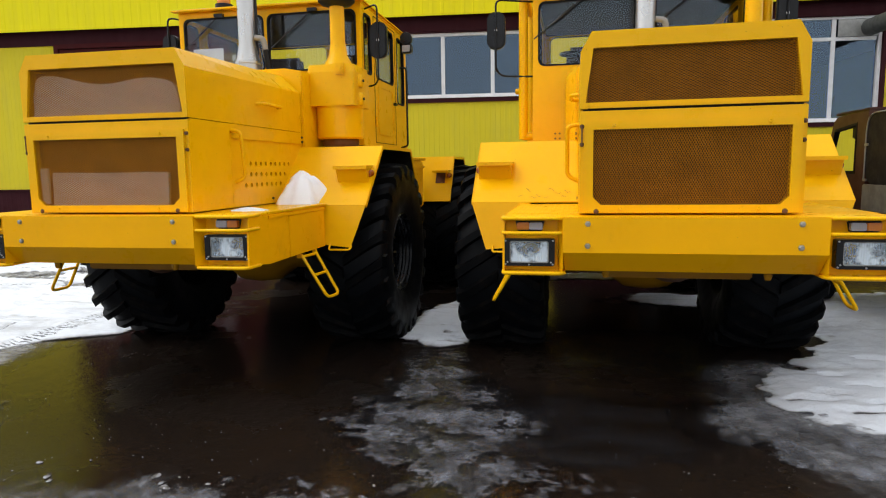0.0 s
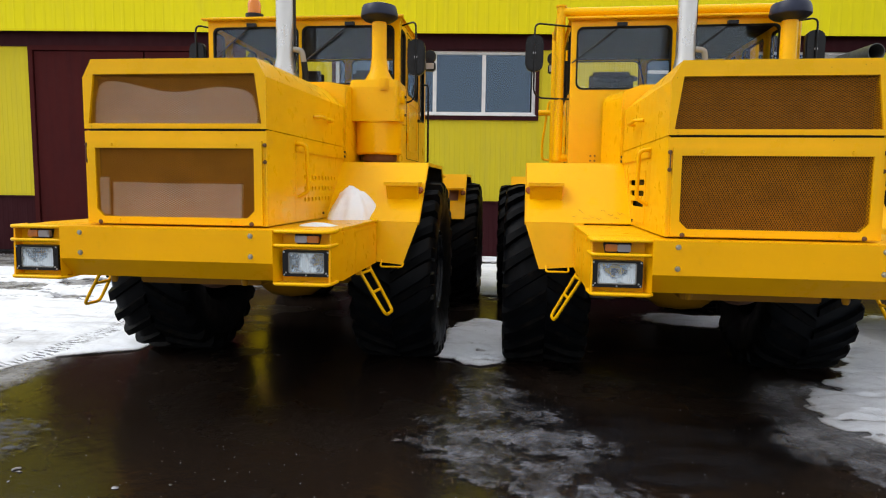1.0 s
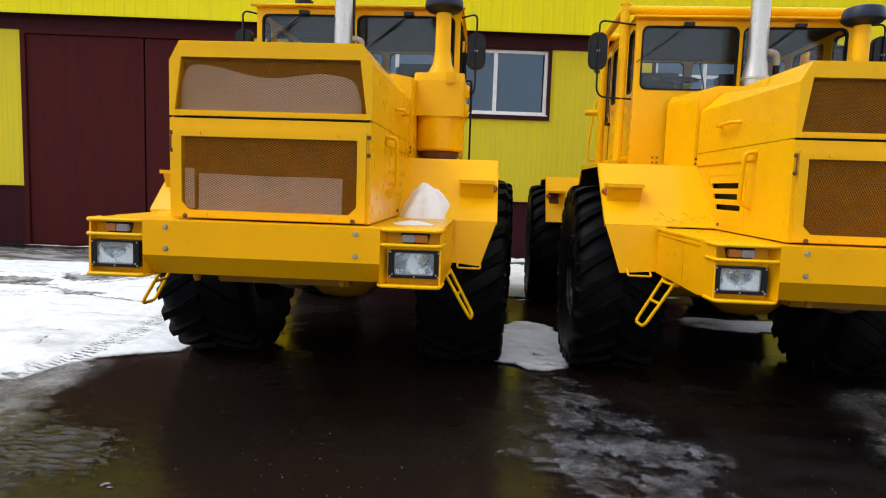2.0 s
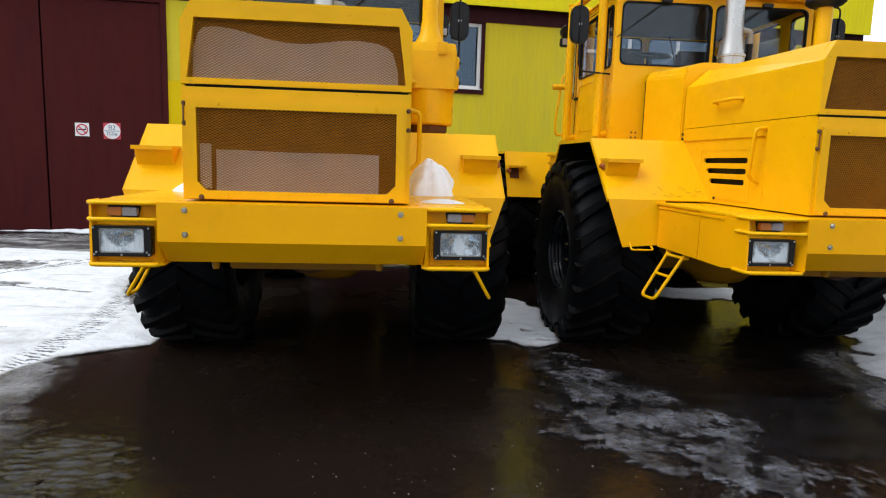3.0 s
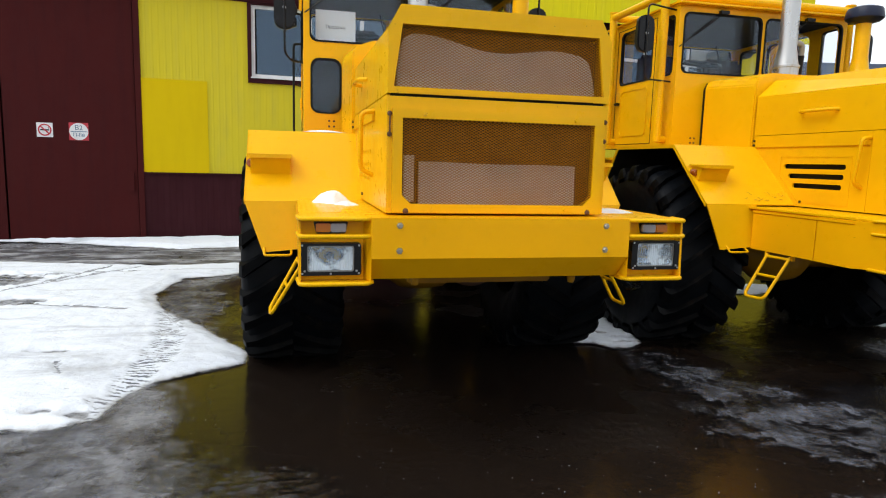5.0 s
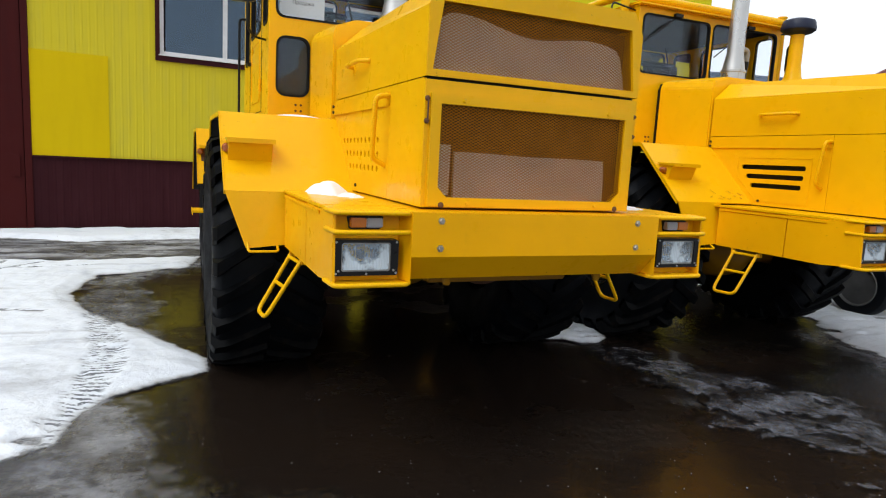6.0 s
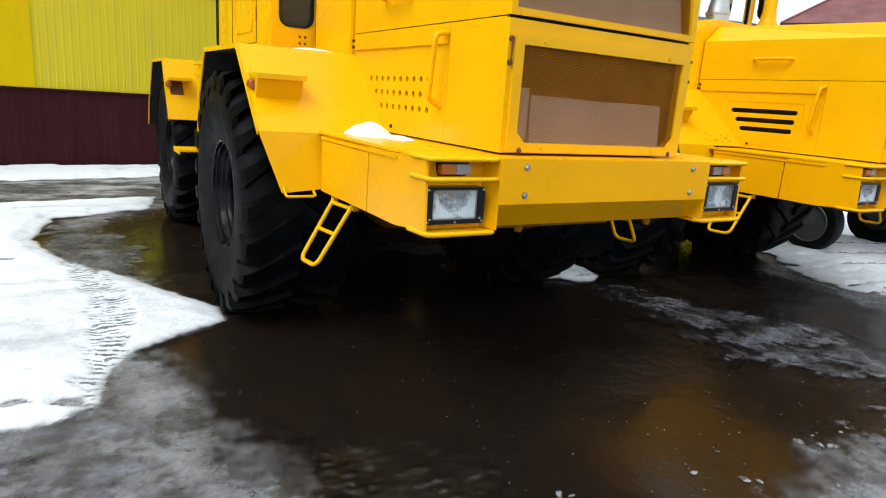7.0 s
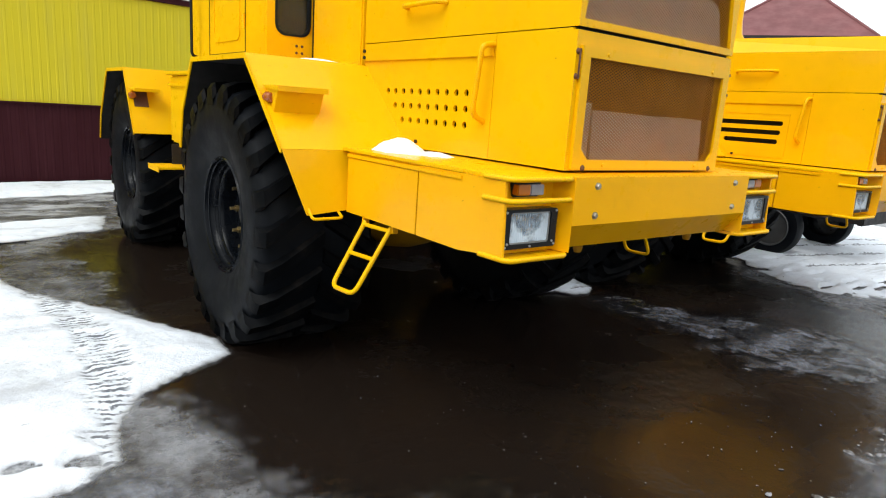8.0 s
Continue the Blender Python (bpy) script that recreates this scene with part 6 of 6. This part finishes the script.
heap("snow_mound", 0.79, 1.40, 1.300, 0.20, 0.26, 0.26, 2.0, "small pile of old snow on the tractor deck")
heap("snow_crust", 0.80, 0.46, 1.300, 0.13, 0.10, 0.025, 7.0, "thin crust of snow on the tractor deck")
heap("snow_mound", -0.80, 1.10, 1.300, 0.12, 0.17, 0.075, 12.0, "low pile of old snow on the tractor deck")
heap("snow_crust", -0.72, 0.90, 1.300, 0.07, 0.14, 0.022, 17.0, "thin crust of snow on the tractor deck")
heap("snow_crust", -0.80, 2.08, 1.775, 0.15, 0.10, 0.016, 31.0, "thin crust of snow on the fender below the cab")
heap("snow_lump", -0.28, 2.20, 2.448, 0.16, 0.12, 0.07, 22.0, "small heap of snow under the windscreen")


# ---- parked lorry beyond the tractors ----
def lorry(m):
    t = empty("lorry", m)
    tagged(t, "small brown lorry with a black covered body parked on the snow", "truck")
    # its left side is the plane x = 0; the cab looks away, along +y
    wall_dark = plain("black_body_cover", (0.010, 0.009, 0.011), 0.6, 0, 25, 0.4, gloss=0.3)
    bm = bmesh.new()
    prism(bm, rounded(1.05, 2.92, 1.362, 2.0, 0.13, 6), "x", 0.0, 1.75)
    body = part("covered_body", bm, wall_dark, t, bevel=0.012)
    bm = bmesh.new()
    edge_line = [(-0.006, 2.915, 1.40), (-0.006, 2.915, 1.86), (-0.006, 2.88, 1.96), (-0.006, 2.79, 1.995), (-0.006, 1.2, 2.0)]
    tube(bm, bend(edge_line, 0.06), 0.007, 6)
    part("cover_piping", bm, GREY_TRIM, body)
    for z in (1.40, 1.72):
        part("cover_buckle", boxes((-0.012, 0.0, 2.86, 2.93, z - 0.012, z + 0.012)), GREY_TRIM, body, bevel=0.003)
    part("side_board", boxes((-0.01, 1.76, 1.03, 2.93, 1.12, 1.36)), GREY_TRIM, t, bevel=0.008)
    part("chassis", boxes((0.42, 0.54, 1.1, 4.7, 0.52, 0.68), (1.21, 1.33, 1.1, 4.7, 0.52, 0.68)), DARK, t)
    outline = [(2.97, 0.60), (4.0, 0.60), (4.0, 1.42), (3.74, 1.97), (3.66, 2.02), (2.97, 2.03)]
    light = [(3.20, 1.46), (3.90, 1.46), (3.70, 1.89), (3.20, 1.93)]
    for x0, x1 in ((0.03, 0.07), (1.68, 1.72)):
        side_ = part("cab_side", pierced(outline, [light[::-1]], "x", x0, x1), BROWN_TRUCK, t)
        part("window_seal", ring(shrink(light, -0.008), shrink(light, 0.02), "x", x0 - 0.004, x1 + 0.004), RUBBER_SEAL, side_)
    part("cab_roof", boxes((0.03, 1.72, 2.97, 3.72, 2.032, 2.06)), BROWN_TRUCK, t, bevel=0.012)
    part("cab_back", boxes((0.072, 1.678, 2.97, 3.0, 0.6, 2.03)), BROWN_TRUCK, t)
    part("bonnet", boxes((0.12, 1.63, 4.002, 4.85, 0.58, 1.38)), BROWN_TRUCK, t, bevel=0.06)
    part("cab_front", boxes((0.072, 1.678, 3.96, 4.0, 0.6, 1.41)), BROWN_TRUCK, t)
    part("seat_back", boxes((0.20, 0.72, 3.04, 3.16, 0.9, 1.72)), SEAT, t, bevel=0.03)
    part("sun_visor", boxes((0.15, 0.75, 3.52, 3.60, 1.80, 1.93)), BLACK, t, bevel=0.01)
    part("rear_bumper", boxes((0.05, 1.70, 1.0, 1.08, 0.55, 0.72)), DARK, t, bevel=0.015)
    for x, y in ((0.16, 2.05), (1.72, 2.05), (0.16, 4.3), (1.72, 4.3)):
        w = empty("wheel", pose(x, y, 0.355, 0, 0, 0 if x < 1 else 180) @ Matrix.Scale(0.92, 4), t)
        bm = bmesh.new()
        lathe(bm, [(0.235, -0.085), (0.255, -0.11), (0.33, -0.115), (0.370, -0.10), (0.385, -0.05), (0.385, 0.05), (0.370, 0.10), (0.33, 0.115), (0.235, 0.10), (0.235, -0.085)], "x", 40)
        part("tyre", bm, TYRE, w, smooth=True)
        bm = bmesh.new()
        lathe(bm, [(0.246, -0.09), (0.262, -0.112), (0.252, -0.122), (0.240, -0.112), (0.232, -0.085), (0.20, -0.06), (0.14, -0.055), (0.11, -0.075), (0.07, -0.09), (0.0, -0.092)], "x", 36)
        rim_ = part("rim", bm, RIM_GREY, w, smooth=True)
        for i in range(6):
            a = math.pi * i / 3
            bm = bmesh.new()
            lathe(bm, [(0.0, -0.068), (0.012, -0.068), (0.014, -0.05), (0.0, -0.05)], "x", 6, (0, 0.165 * math.cos(a), 0.165 * math.sin(a)))
            part("wheel_nut", bm, DARK, rim_)
    return t


lorry(pose(5.56, 0.12, 0))


# ---- distance ----
def outbuilding(name, m, w, d, h, body, edge, label):
    t = empty(name, m)
    tagged(t, label, "building")
    part("wall", boxes((0, w, 0, d, 0, h)), body, t)
    part("roof_edge", boxes((-0.3, w + 0.3, -0.3, d + 0.3, h, h + 0.75)), edge, t)
    return t


outbuilding("warehouse", pose(15.2, 21.8, 0, 0, 0, -14), 26, 12, 5.4, CLAD_YELLOW, BLUE_FAR, "distant yellow warehouse with a blue roof edge")
hut = empty("hipped_house", pose(27.8, 17.58, 0, 0, 0, -63.7))
tagged(hut, "distant building under a red-brown hipped sheet roof", "building")
part("wall", boxes((0.4, 7.2, 0.4, 10.0, 0, 6.0)), plain("pale_far_wall", (0.35, 0.33, 0.30), 0.8, 0, 3), hut)
bm = bmesh.new()
base = [bm.verts.new(v) for v in ((0, 0, 6.2), (7.6, 0, 6.2), (7.6, 10.4, 6.2), (0, 10.4, 6.2))]
top = bm.verts.new((4.2, 5.2, 9.55))
for i in range(4):
    bm.faces.new((base[i], base[(i + 1) % 4], top))
bm.faces.new(base[::-1])
roof_ = part("roof", bm, ROOF_RED, hut)
bm = bmesh.new()
for v in ((0, 0, 6.2), (7.6, 0, 6.2), (7.6, 10.4, 6.2), (0, 10.4, 6.2)):
    tube(bm, [Vector(v), Vector((4.2, 5.2, 9.57))], 0.07, 6)
part("ridge_cap", bm, ROOF_RED, roof_)
part("eave", boxes((-0.05, 7.65, -0.05, 10.45, 6.0, 6.19)), DARK, hut)
